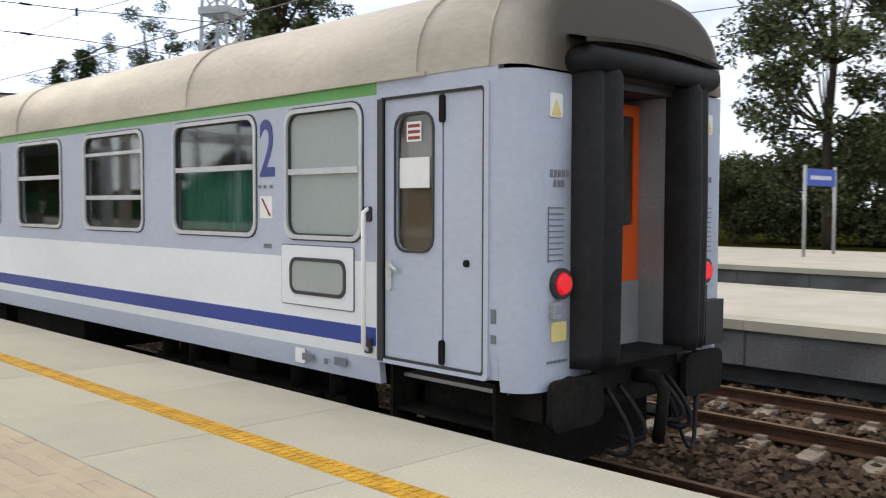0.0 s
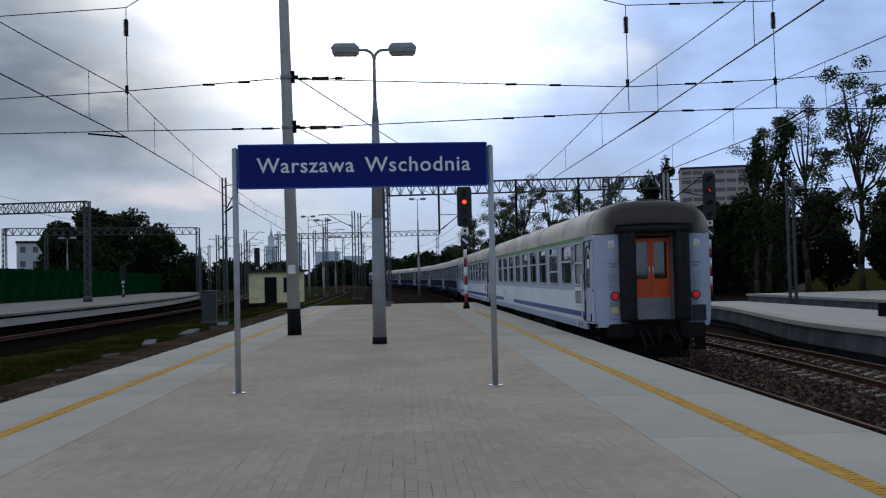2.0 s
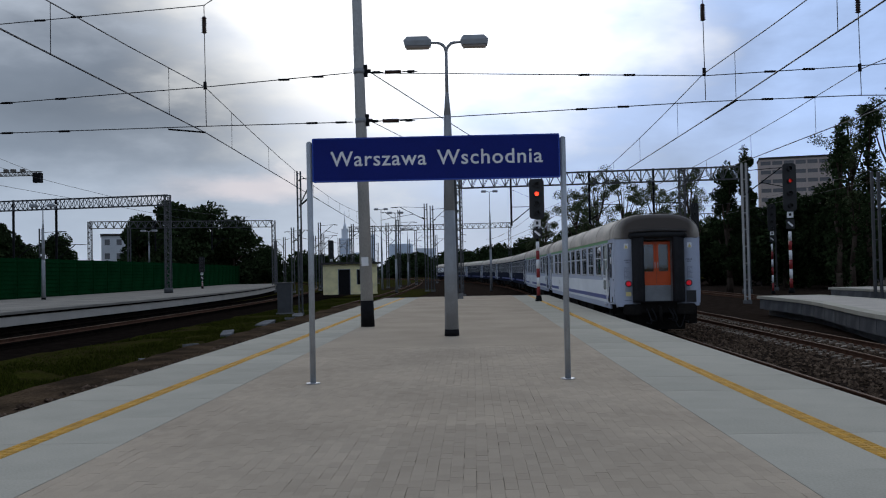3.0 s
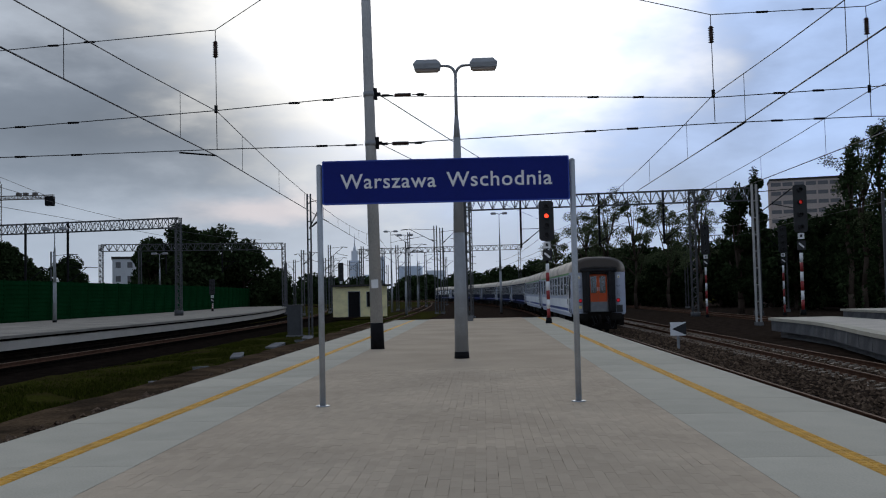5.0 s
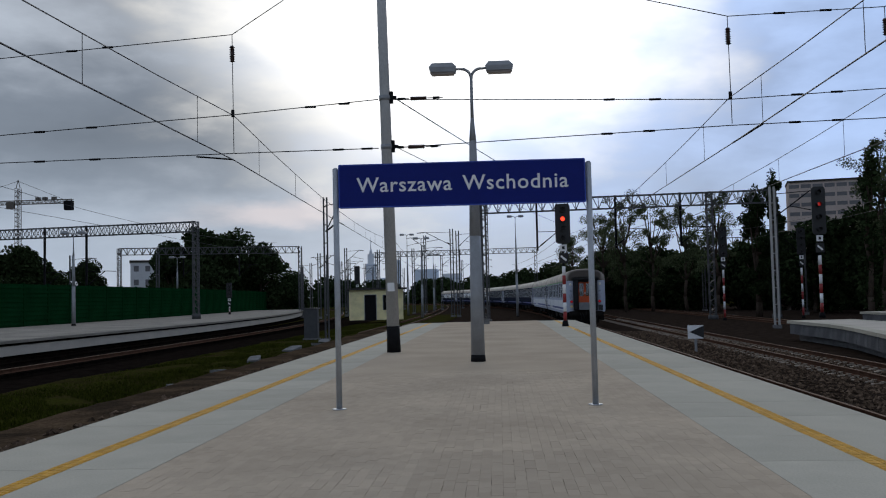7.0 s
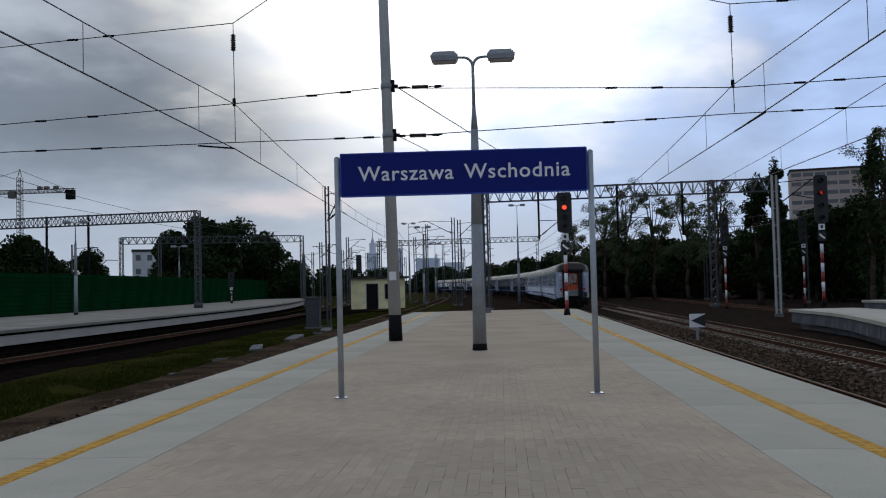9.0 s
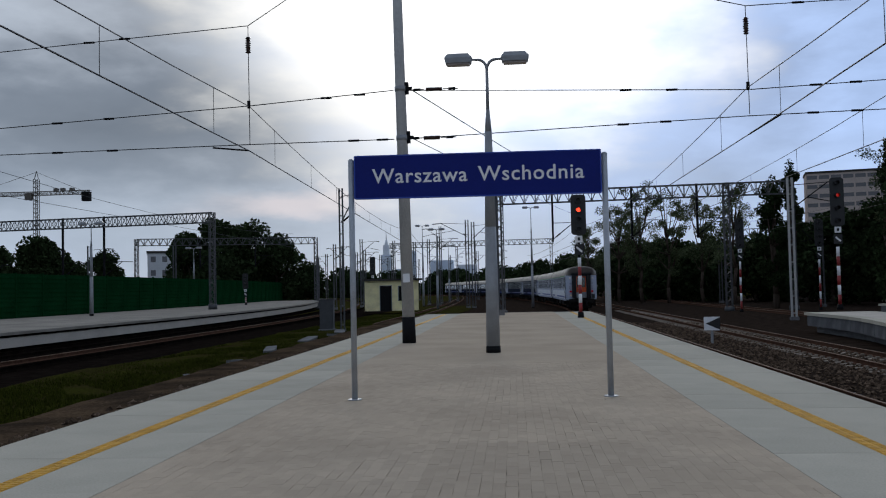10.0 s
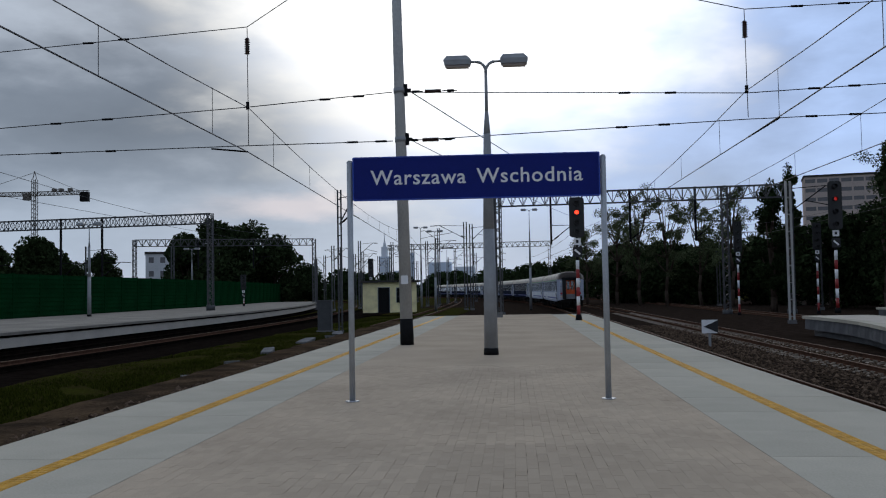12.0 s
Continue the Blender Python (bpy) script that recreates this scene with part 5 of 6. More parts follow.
def build_long_wires():
    for x, x2 in ((-7.7, -9.9), (6.7, 6.4), (11.12, 10.3)):
        for z, zm, r in ((7.05, 0.75, 0.013), (5.72, 0.0, 0.017)):
            near = sag((x - 0.3, -34, z + 0.25 * (z > 6.5)), (x, SPAN_Y, z), zm)
            far = sag((x, SPAN_Y, z), (x2, 84, z), zm)
            wire("messenger_wire" if zm else "contact_wire", near + far[1:], r)
        drops = thing("dropper_wires", pose(0, 0, 0), "thin droppers between messenger and contact wire", "wire", "overhead wires")
        for k in range(-4, 9):
            y = SPAN_Y + 6.5 * k - 3.2
            s = ((y - SPAN_Y) / 57.7) if y > SPAN_Y else ((SPAN_Y - y) / 60.3)
            if 0 < s < 1:
                xx = x + (x2 - x) * s if y > SPAN_Y else x - 0.3 * s
                zt = 7.05 - 0.75 * 4 * s * (1 - s) + (0.25 * s if y < SPAN_Y else 0)
                bm = B()
                rod(bm, (xx, y, 5.72), (xx, y, zt), 0.008, n=4)
                part("dropper", bm, M_WIRE, drops)
        s0, s1 = along(84.0, x2 - TRACK_X), along(170.0, x2 - TRACK_X)
        for z, zm, r in ((7.3, 0.7, 0.018), (5.72, 0.0, 0.02)):
            wire("messenger_wire" if zm else "contact_wire", sag((s0[0], s0[1], z), (s1[0], s1[1], z), zm), r)
    for x in (20.9, -21.1):
        for z, zm in ((7.1, 0.8), (5.8, 0.0)):
            wire("messenger_wire" if zm else "contact_wire", sag((x, -34, z), (x, SPAN_Y + 3, z), zm) + sag((x, SPAN_Y + 3, z), (x, 86, z), zm)[1:], 0.011)


def build_mast_wires():
    wire("guy_wire", sag((-2.95, SPAN_Y, 7.42), (6.5, 84.0, 9.95), 0.12), 0.018, "thin wire from the mast to the gantry")
    wire("guy_wire", sag((-2.95, SPAN_Y, 5.98), (6.0, 84.1, 7.9), 0.12), 0.012, "thin wire from the mast to the gantry")


def lattice_bar(bm, p, q, up, depth, panels, r=0.035, br=0.02, width=0.0):
    """A trussed beam or leg from p to q: chords spread along 'up', zigzag web between."""
    p, q, up = Vector(p), Vector(q), Vector(up)
    side = (q - p).normalized().cross(up).normalized() * width
    for s in ((-0.5, 0.5) if width else (0.0,)):
        a0, a1 = p + side * s, q + side * s
        b0, b1 = a0 + up * depth, a1 + up * depth
        rod(bm, a0, a1, r, n=4)
        rod(bm, b0, b1, r, n=4)
        for i in range(panels):
            u, v, w = i / panels, (i + 0.5) / panels, (i + 1) / panels
            rod(bm, a0.lerp(a1, u), b0.lerp(b1, v), br, n=4, caps=False)
            rod(bm, b0.lerp(b1, v), a0.lerp(a1, w), br, n=4, caps=False)
            rod(bm, a0.lerp(a1, u), b0.lerp(b1, u), br, n=4, caps=False)


def build_gantry(x0, y0, x1, y1, z0, z1, legs, drops, panels, label="grey lattice gantry carrying overhead wires", ground=-1.1):
    top = thing("catenary_gantry", pose(0, 0, 0), label, "gantry", "catenary gantries")
    bm = B()
    lattice_bar(bm, (x0, y0, z0), (x1, y1, z0), (0, 0, 1), z1 - z0, panels, 0.06, 0.035, 0.7)
    part("beam", bm, M_GANTRY, top, "trussed steel beam")
    for x in legs:
        y = y0 + (y1 - y0) * (x - x0) / (x1 - x0)
        bm = B()
        lattice_bar(bm, (x - 0.25, y, ground), (x - 0.25, y, z1), (1, 0, 0), 0.5, 14, 0.06, 0.03, 0.4)
        rod(bm, (x, y, ground), (x, y, ground + 0.5), 0.45, n=8)
        part("leg", bm, M_GANTRY, top)
    for x, zb in drops:
        y = y0 + (y1 - y0) * (x - x0) / (x1 - x0)
        bm = B()
        box(bm, x - 0.09, x + 0.09, y - 0.09, y + 0.09, zb, z1 + 0.1)
        rod(bm, (x, y, zb + 0.25), (x + 1.9, y, zb + 1.75), 0.045, n=6)
        rod(bm, (x + 1.9, y, zb + 1.75), (x + 3.0, y, zb + 1.7), 0.035, n=6)
        rod(bm, (x, y, zb + 1.75), (x + 1.9, y, zb + 1.75), 0.03, n=6)
        insulator(bm, (x + 0.3, y, zb + 0.48), (x + 0.7, y, zb + 0.8), 4, 0.09)
        part("hanging_bracket", bm, M_DARK, top, "dark hanging bracket with registration arm")
    return top


def build_cantilever_mast(x, y, z0, h, arm=2.6, side=1, r=0.13, light=False, name="catenary_mast", label="slim grey steel mast with a registration arm"):
    top = thing(name, pose(x, y, z0), label, "catenary mast", "catenary masts")
    bm = B()
    web = max(0.035, r * 0.4)
    for s in (-1, 1):
        box(bm, s * r - web, s * r + web, -0.07, 0.07, 0.3, h)
    for k in range(int(h / 1.1)):
        box(bm, -r, r, -0.02, 0.02, 0.5 + k * 1.1, 0.56 + k * 1.1)
    part("pole", bm, M_CONC if light else M_GANTRY, top)
    bm = B()
    f = min(0.28, r * 1.7)
    bevel_box(bm, -f, f, -f, f, 0, 0.3, 0.03)
    part("footing", bm, M_WALL, top)
    if arm:
        bm = B()
        rod(bm, (0, 0, h - 2.1), (side * arm * 0.75, 0, h - 0.35), 0.04, n=6)
        rod(bm, (side * arm * 0.75, 0, h - 0.35), (side * arm, 0, h - 0.42), 0.035, n=6)
        rod(bm, (0, 0, h - 0.5), (side * arm * 0.75, 0, h - 0.35), 0.025, n=6)
        rod(bm, (side * arm * 0.35, 0, h - 1.3), (side * arm, 0, h - 1.75), 0.03, n=6)
        insulator(bm, (side * 0.15, 0, h - 1.98), (side * 0.5, 0, h - 1.7), 4, 0.08)
        insulator(bm, (side * arm * 0.8, 0, h - 0.40), (side * arm, 0, h - 0.44), 3, 0.07)
        part("cantilever", bm, M_DARK, top, "dark tubular cantilever with insulators")
    return top


def build_round_post(x, y, h):
    top = thing("steel_post", pose(x, y, 0), "grey round steel post with a wide sleeve at its foot", "post")
    bm = B()
    rod(bm, (0, 0, 0.9), (0, 0, h), 0.095, 0.075, n=14)
    part("shaft", bm, M_GREY, top)
    bm = B()
    rod(bm, (0, 0, 0.14), (0, 0, 0.92), 0.17, 0.16, n=14)
    part("sleeve", bm, M_GREY, top)
    bm = B()
    rod(bm, (0, 0, 0.0), (0, 0, 0.15), 0.18, n=14)
    part("foot", bm, M_DARK, top)
    return top


def build_lattice_tower(x, y):
    """Tall four-legged lattice tower on a dark collar of sleepers."""
    top = thing("lattice_tower", pose(x, y, 0, 0, 0, 27), "tall tapering galvanised lattice tower on a dark plinth", "tower")
    H0, w0, w1 = 17.0, 0.70, 0.22

    def w(z):
        return w0 + (w1 - w0) * z / H0

    for sx in (-1, 1):
        for sy in (-1, 1):
            bm = B()
            rod(bm, (sx * w0, sy * w0, 0.3), (sx * w1, sy * w1, H0), 0.075, 0.055, n=4)
            part("leg", bm, M_STEEL, top)
    bm = B()
    z, flip = 0.3, False
    while z < H0 - 0.6:
        zn = min(H0, z + w(z) * 1.35)
        flip = not flip
        for (ax, ay), (bx_, by_) in (((-1, -1), (1, -1)), ((1, -1), (1, 1)), ((1, 1), (-1, 1)), ((-1, 1), (-1, -1))):
            a, b = w(z), w(zn)
            mid = (z + zn) / 2
            if flip or z < 3.5:
                rod(bm, (ax * a, ay * a, z), (bx_ * b, by_ * b, zn), 0.035, n=4, caps=False)
            if not flip or z < 3.5:
                rod(bm, (bx_ * a, by_ * a, z), (ax * b, ay * b, zn), 0.035, n=4, caps=False)
        z = zn
    part("bracing", bm, M_STEEL, top)["kind"] = "stuff"
    for z in (6.3, 8.2, 11.0):
        bm = B()
        a = w(z) + 0.12
        ring(bm, rounded(-a, a, -a, a, 0.02, 1), rounded(-a + 0.2, a - 0.2, -a + 0.2, a - 0.2, 0.02, 1), z - 0.12, z + 0.12)
        part("girdle", bm, M_STEEL, top)
    bm = B()
    bevel_box(bm, -1.3, 1.3, -1.3, 1.3, 0.0, 0.42, 0.1)
    part("plinth", bm, M_DARK, top, "black plinth")
    return top


build_head_span()
build_long_wires()
build_mast_wires()
build_lattice_tower(16.9, 28.0)
build_gantry(-2.0, 85.0, 24.5, 82.0, 9.25, 10.35, (-1.2, 18.9, 24.3), ((3.6, 5.6), (10.7, 5.6), (16.4, 5.6)), 26)
build_gantry(-60.0, 92.0, -29.2, 87.0, 8.5, 9.45, (-29.4, -59.0), ((-45.9, 3.2), (-41.2, 3.2), (-55.0, 3.2)), 30, "long grey lattice gantry over a platform", 0.0)
build_gantry(-57.0, 134.0, -31.0, 141.0, 9.0, 10.0, (-57, -31), ((-48, 5.5), (-40, 5.5)), 24)
build_gantry(-26.0, 190.0, 8.0, 186.0, 10.2, 11.2, (-25.5, 7.5), ((-18, 6.5), (-8, 6.5)), 30)
build_gantry(30.0, 150.0, 55.0, 146.0, 9.0, 10.0, (30.5, 54), ((40, 5.5),), 20)
build_cantilever_mast(16.86, 23.1, 0, 6.0, 0, 1, 0.12, True, label="grey slotted steel mast on the second platform")
build_round_post(16.28, 23.2, 4.75)
build_cantilever_mast(22.75, 16.05, -0.4, 6.6, 2.4, 1, 0.11, light=True)
build_cantilever_mast(-0.82, 51.0, 0, 7.0, 0, label="slim grey mast near the platform end")
build_cantilever_mast(-10.4, 54.5, -1.05, 8.8, 1.2, 1, 0.10)
build_cantilever_mast(17.9, 60.5, -1.05, 9.3, 3.2, 1, 0.14, light=True)
for _x, _y, _h, _a, _s in ((-23.3, 138, 10.4, 2.8, 1), (-19.6, 148, 10.6, 3.4, 1), (-5.9, 115, 11.2, 4.4, -1), (-5.2, 116, 11.0, 2.6, 1), (-11.5, 139, 10.6, 3.0, 1), (-16.4, 150, 10.4, 3.0, -1), (-22.0, 210, 9.5, 3.0, -1), (-14.5, 205, 10, 3, 1),
                           (26.0, 118, 9.0, 3.0, -1), (33.5, 150, 9.0, 3.0, 1), (-45.0, 118, 9, 3, 1), (-50, 104, 8.5, 3, 1), (-26.5, 152, 9, 2.5, 1), (-30.0, 178, 9, 2.5, 1), (30, 92, 8, 2.5, -1), (21.8, 50, 7.5, 2.4, 1)):
    build_cantilever_mast(_x, _y, -1.05, _h, _a, _s, 0.17)
# the crowded yard beyond the platform: bearing, distance and top's height over eye level in degrees
for _az, _d, _el, _a, _s in ((-5.37, 150, 3.1, 2.6, 1), (-4.62, 158, 3.9, 3.2, -1), (-11.24, 128, 2.9, 2.4, 1), (-10.85, 150, 2.8, 2.4, -1), (-9.38, 165, 2.5, 2.6, 1), (-11.75, 172, 2.3, 2.2, -1), (-12.3, 140, 2.1, 0, 1),
                             (-8.4, 190, 2.2, 2.6, 1), (-6.6, 200, 2.3, 2.6, -1), (-3.6, 185, 2.6, 2.8, 1), (-2.3, 200, 2.3, 2.4, -1), (-1.2, 175, 2.4, 2.4, 1), (-10.2, 210, 1.9, 2.2, 1), (-7.9, 230, 2.0, 2.4, -1)):
    build_cantilever_mast(_d * math.sin(radians(_az)), _d * math.cos(radians(_az)), -1.05, _d * math.tan(radians(_el)) + 2.6, _a, _s, 0.17)
for _x, _y, _z, _h in ((27.2, 20.7, 0, 5.3), (-33.0, 69.0, 0, 7.3), (2.1, 110.0, -1.05, 12.2), (-9.5, 112.0, -1.05, 10.0), (-39.5, 110.0, 0, 7.3), (-13.0, 129.4, -1.05, 11.7), (-11.5, 160.0, -1.05, 10.2)):
    build_lamp(pose(_x, _y, _z), _h, "platform lamps")
build_signal(pose(17.0, 49.5, 0), 6.95, 1, 2, dim=True, tall=2.55)
build_signal(pose(19.0, 78.8, -1.0), 7.95, 1, 9, tall=2.55)
build_signal(pose(25.9, 80.0, -1.0), 7.75, 1, 9, tall=2.3)
build_signal(pose(-34.2, 114.0, 0), 4.0, 1, 9)
build_signal(pose(-18.6, 119.0, -1.0), 6.9, 1, 9, tall=2.4)


def build_marker():
    top = thing("marker_board", pose(8.1, 38.7, BED_Z - 0.03), "white marker board with a black triangle between the tracks", "sign")
    bm = B()
    box(bm, -0.05, 0.05, 0.0, 0.05, 0, 0.8)
    part("post", bm, M_GREY, top)
    mm = Matrix(((1, 0, 0, 0), (0, 0, 1, -0.02), (0, 1, 0, 0), (0, 0, 0, 1)))
    bm = B()
    prism(bm, rounded(-0.33, 0.33, 0.58, 1.14, 0.02, 1), -0.02, 0.0, 0, mm)
    board = part("board", bm, M_WHITE, top)
    bm = B()
    prism(bm, [(-0.26, 0.86), (0.33, 0.60), (0.33, 1.12)], -0.028, -0.0205, 0, mm)
    part("triangle", bm, M_BLACK, board)


def build_far_sign():
    top = thing("station_sign", pose(29.55, 12.5, 0), "bright blue station sign on two pale posts", "sign")
    for x in (-1.15, 1.15):
        bm = B()
        rod(bm, (x, 0, 0), (x, 0, 2.9), 0.05, n=10)
        part("post", bm, M_STEEL, top)
    bm = B()
    box(bm, -1.1, 1.2, -0.03, 0.03, 2.25, 2.8)
    b = part("board", bm, M_BLUE2, top)
    bm = B()
    for k in range(9):
        box(bm, -0.8 + k * 0.18, -0.68 + k * 0.18, -0.036, -0.03, 2.45, 2.58)
    part("lettering", bm, M_WHITE, b)


def build_hut():
    top = thing("trackside_hut", pose(-12.8, 95.0, -0.62, 0, 0, 10), "small cream rendered trackside hut with flat dark roof", "hut")
    bm = B()
    box(bm, -2.9, 2.6, -1.8, 1.8, 0, 3.1)
    part("wall", bm, M_HUT, top)
    bm = B()
    box(bm, -3.2, 3.0, -2.15, 2.15, 3.1, 3.28)
    part("roof", bm, M_TARROOF, top, "flat dark roof with overhang")
    for n, x0, x1, z0, z1 in (("door", -1.35, -0.2, 0.0, 2.55), ("window", 0.55, 1.35, 1.0, 2.5)):
        bm = B()
        box(bm, x0, x1, -1.83, -1.78, z0, z1)
        d = part(n, bm, M_DARK, top)
        bm = B()
        mm = Matrix(((1, 0, 0, 0), (0, 0, 1, -1.85), (0, 1, 0, 0), (0, 0, 0, 1)))
        ring(bm, rounded(x0 - 0.06, x1 + 0.06, z0, z1 + 0.06, 0.01, 1), rounded(x0, x1, z0, z1, 0.01, 1), 0, 0.06, 0, mm)
        part("frame", bm, M_GREY, d)
    bm = B()
    box(bm, 2.58, 2.63, -0.9, 0.3, 1.0, 2.4)
    part("window", bm, M_DARK, top)


def build_cabinet(x, y):
    top = thing("relay_cabinet", pose(x, y, -0.95), "weathered dark grey steel relay cabinet in the grass", "cabinet")
    bm = B()
    bevel_box(bm, -0.42, 0.42, -0.3, 0.3, 0.15, 1.95, 0.03)
    part("body", bm, M_GANTRY, top)
    bm = B()
    box(bm, -0.5, 0.5, -0.36, 0.36, 1.95, 2.02)
    part("lid", bm, M_GANTRY, top)
    bm = B()
    box(bm, -0.5, 0.5, -0.36, 0.36, 0.0, 0.15)
    part("plinth", bm, M_WALL, top)
    bm = B()
    box(bm, -0.36, 0.36, -0.315, -0.3, 0.25, 1.85)
    part("door", bm, M_GANTRY, top)


build_marker()
build_far_sign()
build_hut()
build_cabinet(-11.7, 56.2)


def build_slab(x, y, turn, w, d):
    """A broken concrete slab lying in the verge."""
    rng = random.Random(int(y * 10))
    bm = B()
    pts = [(-w, -d), (w * rng.uniform(0.8, 1), -d), (w, d * 0.2), (w * 0.8, d), (-w * rng.uniform(0.7, 1), d), (-w * 1.05, 0)]
    prism(bm, pts, -0.1, 0.07)
    tagged(link("concrete_slab", bm, M_WALL, at=pose(x, y, -0.87, rng.uniform(-4, 4), rng.uniform(-5, 5), turn)), "broken pale concrete slab lying in the grass verge", "slab", "broken slabs in the verge")


for _x, _y, _r, _w, _d in ((-9.9, 31.6, 26, 0.22, 0.6), (-10.3, 37.8, 12, 0.25, 1.1), (-10.4, 45.3, 4, 0.3, 1.5), (-10.1, 49.6, 15, 0.25, 1.0), (-10.3, 53.0, 9, 0.3, 1.0), (-9.4, 26.0, 33, 0.2, 0.4)):
    build_slab(_x, _y, _r, _w, _d)


def build_fence():
    """Green noise barrier of panels between posts behind the left platform."""
    top = thing("noise_barrier", pose(0, 0, 0), "long dark green noise barrier with ribbed panels", "fence")
    me = None
    n = 0
    y = 18.0
    while y < 260:
        d = max(0.0, y - 60)
        d2 = max(0.0, y + 4 - 60)
        p, q = Vector((-37.6 - 0.0006 * d * d, y, 0)), Vector((-37.6 - 0.0006 * d2 * d2, y + 4, 0))
        if me is None:
            bm = B()
            rib = [(0.0, -1.0), (0.12, -1.0)]
            for k in range(9):
                rib += [(0.12, 0.1 + k * 0.36), (0.17, 0.12 + k * 0.36), (0.17, 0.28 + k * 0.36), (0.12, 0.30 + k * 0.36)]
            prism(bm, rib + [(0.12, 3.35), (0.0, 3.35)], 0.06, 3.94, 0, Matrix(((1, 0, 0, 0), (0, 0, 1, 0), (0, 1, 0, 0), (0, 0, 0, 1))))
            ob = link("panel", bm, M_FENCE)
            me = ob.data
        else:
            ob = new("panel", me)
        ob.parent = top
        ob.matrix_basis = pose(p.x, p.y, 0, 0, 0, math.degrees(math.atan2(p.x - q.x, q.y - p.y)))
        bm = B()
        box(bm, p.x - 0.02, p.x + 0.2, p.y - 0.08, p.y + 0.08, -1.0, 3.42)
        part("post", bm, M_FENCE, top)
        y += 4
        n += 1


build_fence()


# ---- buildings ----
def build_block(name, x, y, z0, w, d, h, turn, storeys, cols, wall, label, win=(1.2, 1.3), balcony=None, roof_box=True):
    top = thing(name, pose(x, y, z0, 0, 0, turn), label, "building")
    bm = B()
    box(bm, -w / 2, w / 2, 0, d, 0, h)
    part("wall", bm, wall, top)
    bm = B()
    box(bm, -w / 2 - 0.2, w / 2 + 0.2, -0.2, d + 0.2, h, h + 0.5)
    part("roof", bm, M_TARROOF, top)
    if roof_box:
        for k in range(3):
            bm = B()
            u = -w / 3 + k * w / 3
            box(bm, u - 1.4, u + 1.4, d * 0.3, d * 0.7, h + 0.5, h + 2.4)
            part("roof_housing", bm, wall, top)
    sh, cw = h / storeys, w / cols
    bm = B()
    box(bm, -win[0] / 2, win[0] / 2, -0.03, 0.06, -win[1] / 2, win[1] / 2)
    first = None
    for s in range(storeys):
        for c in range(cols):
            if first is None:
                first = part("window", bm, M_FARWIN, top)
                o = first
            else:
                o = new("window", first.data)
                o.parent = top
            o.matrix_basis = pose(-w / 2 + (c + 0.5) * cw, 0, (s + 0.55) * sh)
            if balcony and c % 3 == 1:
                b2 = B()
                box(b2, -cw * 0.48, cw * 0.48, -1.0, -0.02, -sh * 0.5, -sh * 0.12)
                bo = part("balcony", b2, balcony, top)
                bo.matrix_basis = o.matrix_basis
    return top


build_block("apartment_block", 87.5, 245.0, -2.0, 20.5, 11, 31.8, -14, 13, 7, M_PANEL, "tall grey concrete apartment block beyond the trees", (2.5, 1.0), None, False)
build_block("apartment_house", 110.0, 72.6, -1.5, 12.0, 9, 7.4, -56, 3, 5, M_BEIGE, "beige low apartment house with dusty pink balconies", (0.9, 1.1), M_PINKISH, False)
build_block("apartment_house", -80.5, 205.0, -1.5, 7.6, 9, 12.6, 22, 4, 3, M_FARWHITE, "white four-storey house behind the barrier", (1.1, 1.3), None, False)
build_block("apartment_house", 42.0, 112.0, -1.5, 16.0, 8, 6.2, -26, 2, 6, M_PANEL, "low grey building behind the platforms", (1.0, 0.9), None, False)


def build_tower(x, y, w, h, material, label, spire=0.0):
    top = thing("city_tower", pose(x, y, -2), label, "building")
    bm = B()
    box(bm, -w / 2, w / 2, -w / 2, w / 2, 0, h)
    part("wall", bm, material, top)
    bm = B()
    for k in range(int(h / 9)):
        box(bm, -w / 2 - 0.4, w / 2 + 0.4, -w / 2 - 0.4, -w / 2, 4 + k * 9, 8 + k * 9)
    part("window_bands", bm, M_HAZE, top)
    if spire:
        bm = B()
        box(bm, -w * 0.3, w * 0.3, -w * 0.3, w * 0.3, h, h + spire * 0.35)
        rod(bm, (0, 0, h + spire * 0.35), (0, 0, h + spire * 0.55), w * 0.2, w * 0.08, n=8)
        rod(bm, (0, 0, h + spire * 0.55), (0, 0, h + spire), w * 0.05, w * 0.01, n=6)
        part("spire", bm, material, top)


# towers on the skyline, paled by painted haze
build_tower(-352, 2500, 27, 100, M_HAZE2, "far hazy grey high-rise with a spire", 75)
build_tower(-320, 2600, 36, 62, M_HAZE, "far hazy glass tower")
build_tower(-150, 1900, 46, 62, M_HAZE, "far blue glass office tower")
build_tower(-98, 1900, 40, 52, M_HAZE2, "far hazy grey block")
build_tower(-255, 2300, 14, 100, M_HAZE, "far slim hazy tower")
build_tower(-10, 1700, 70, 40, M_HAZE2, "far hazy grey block")


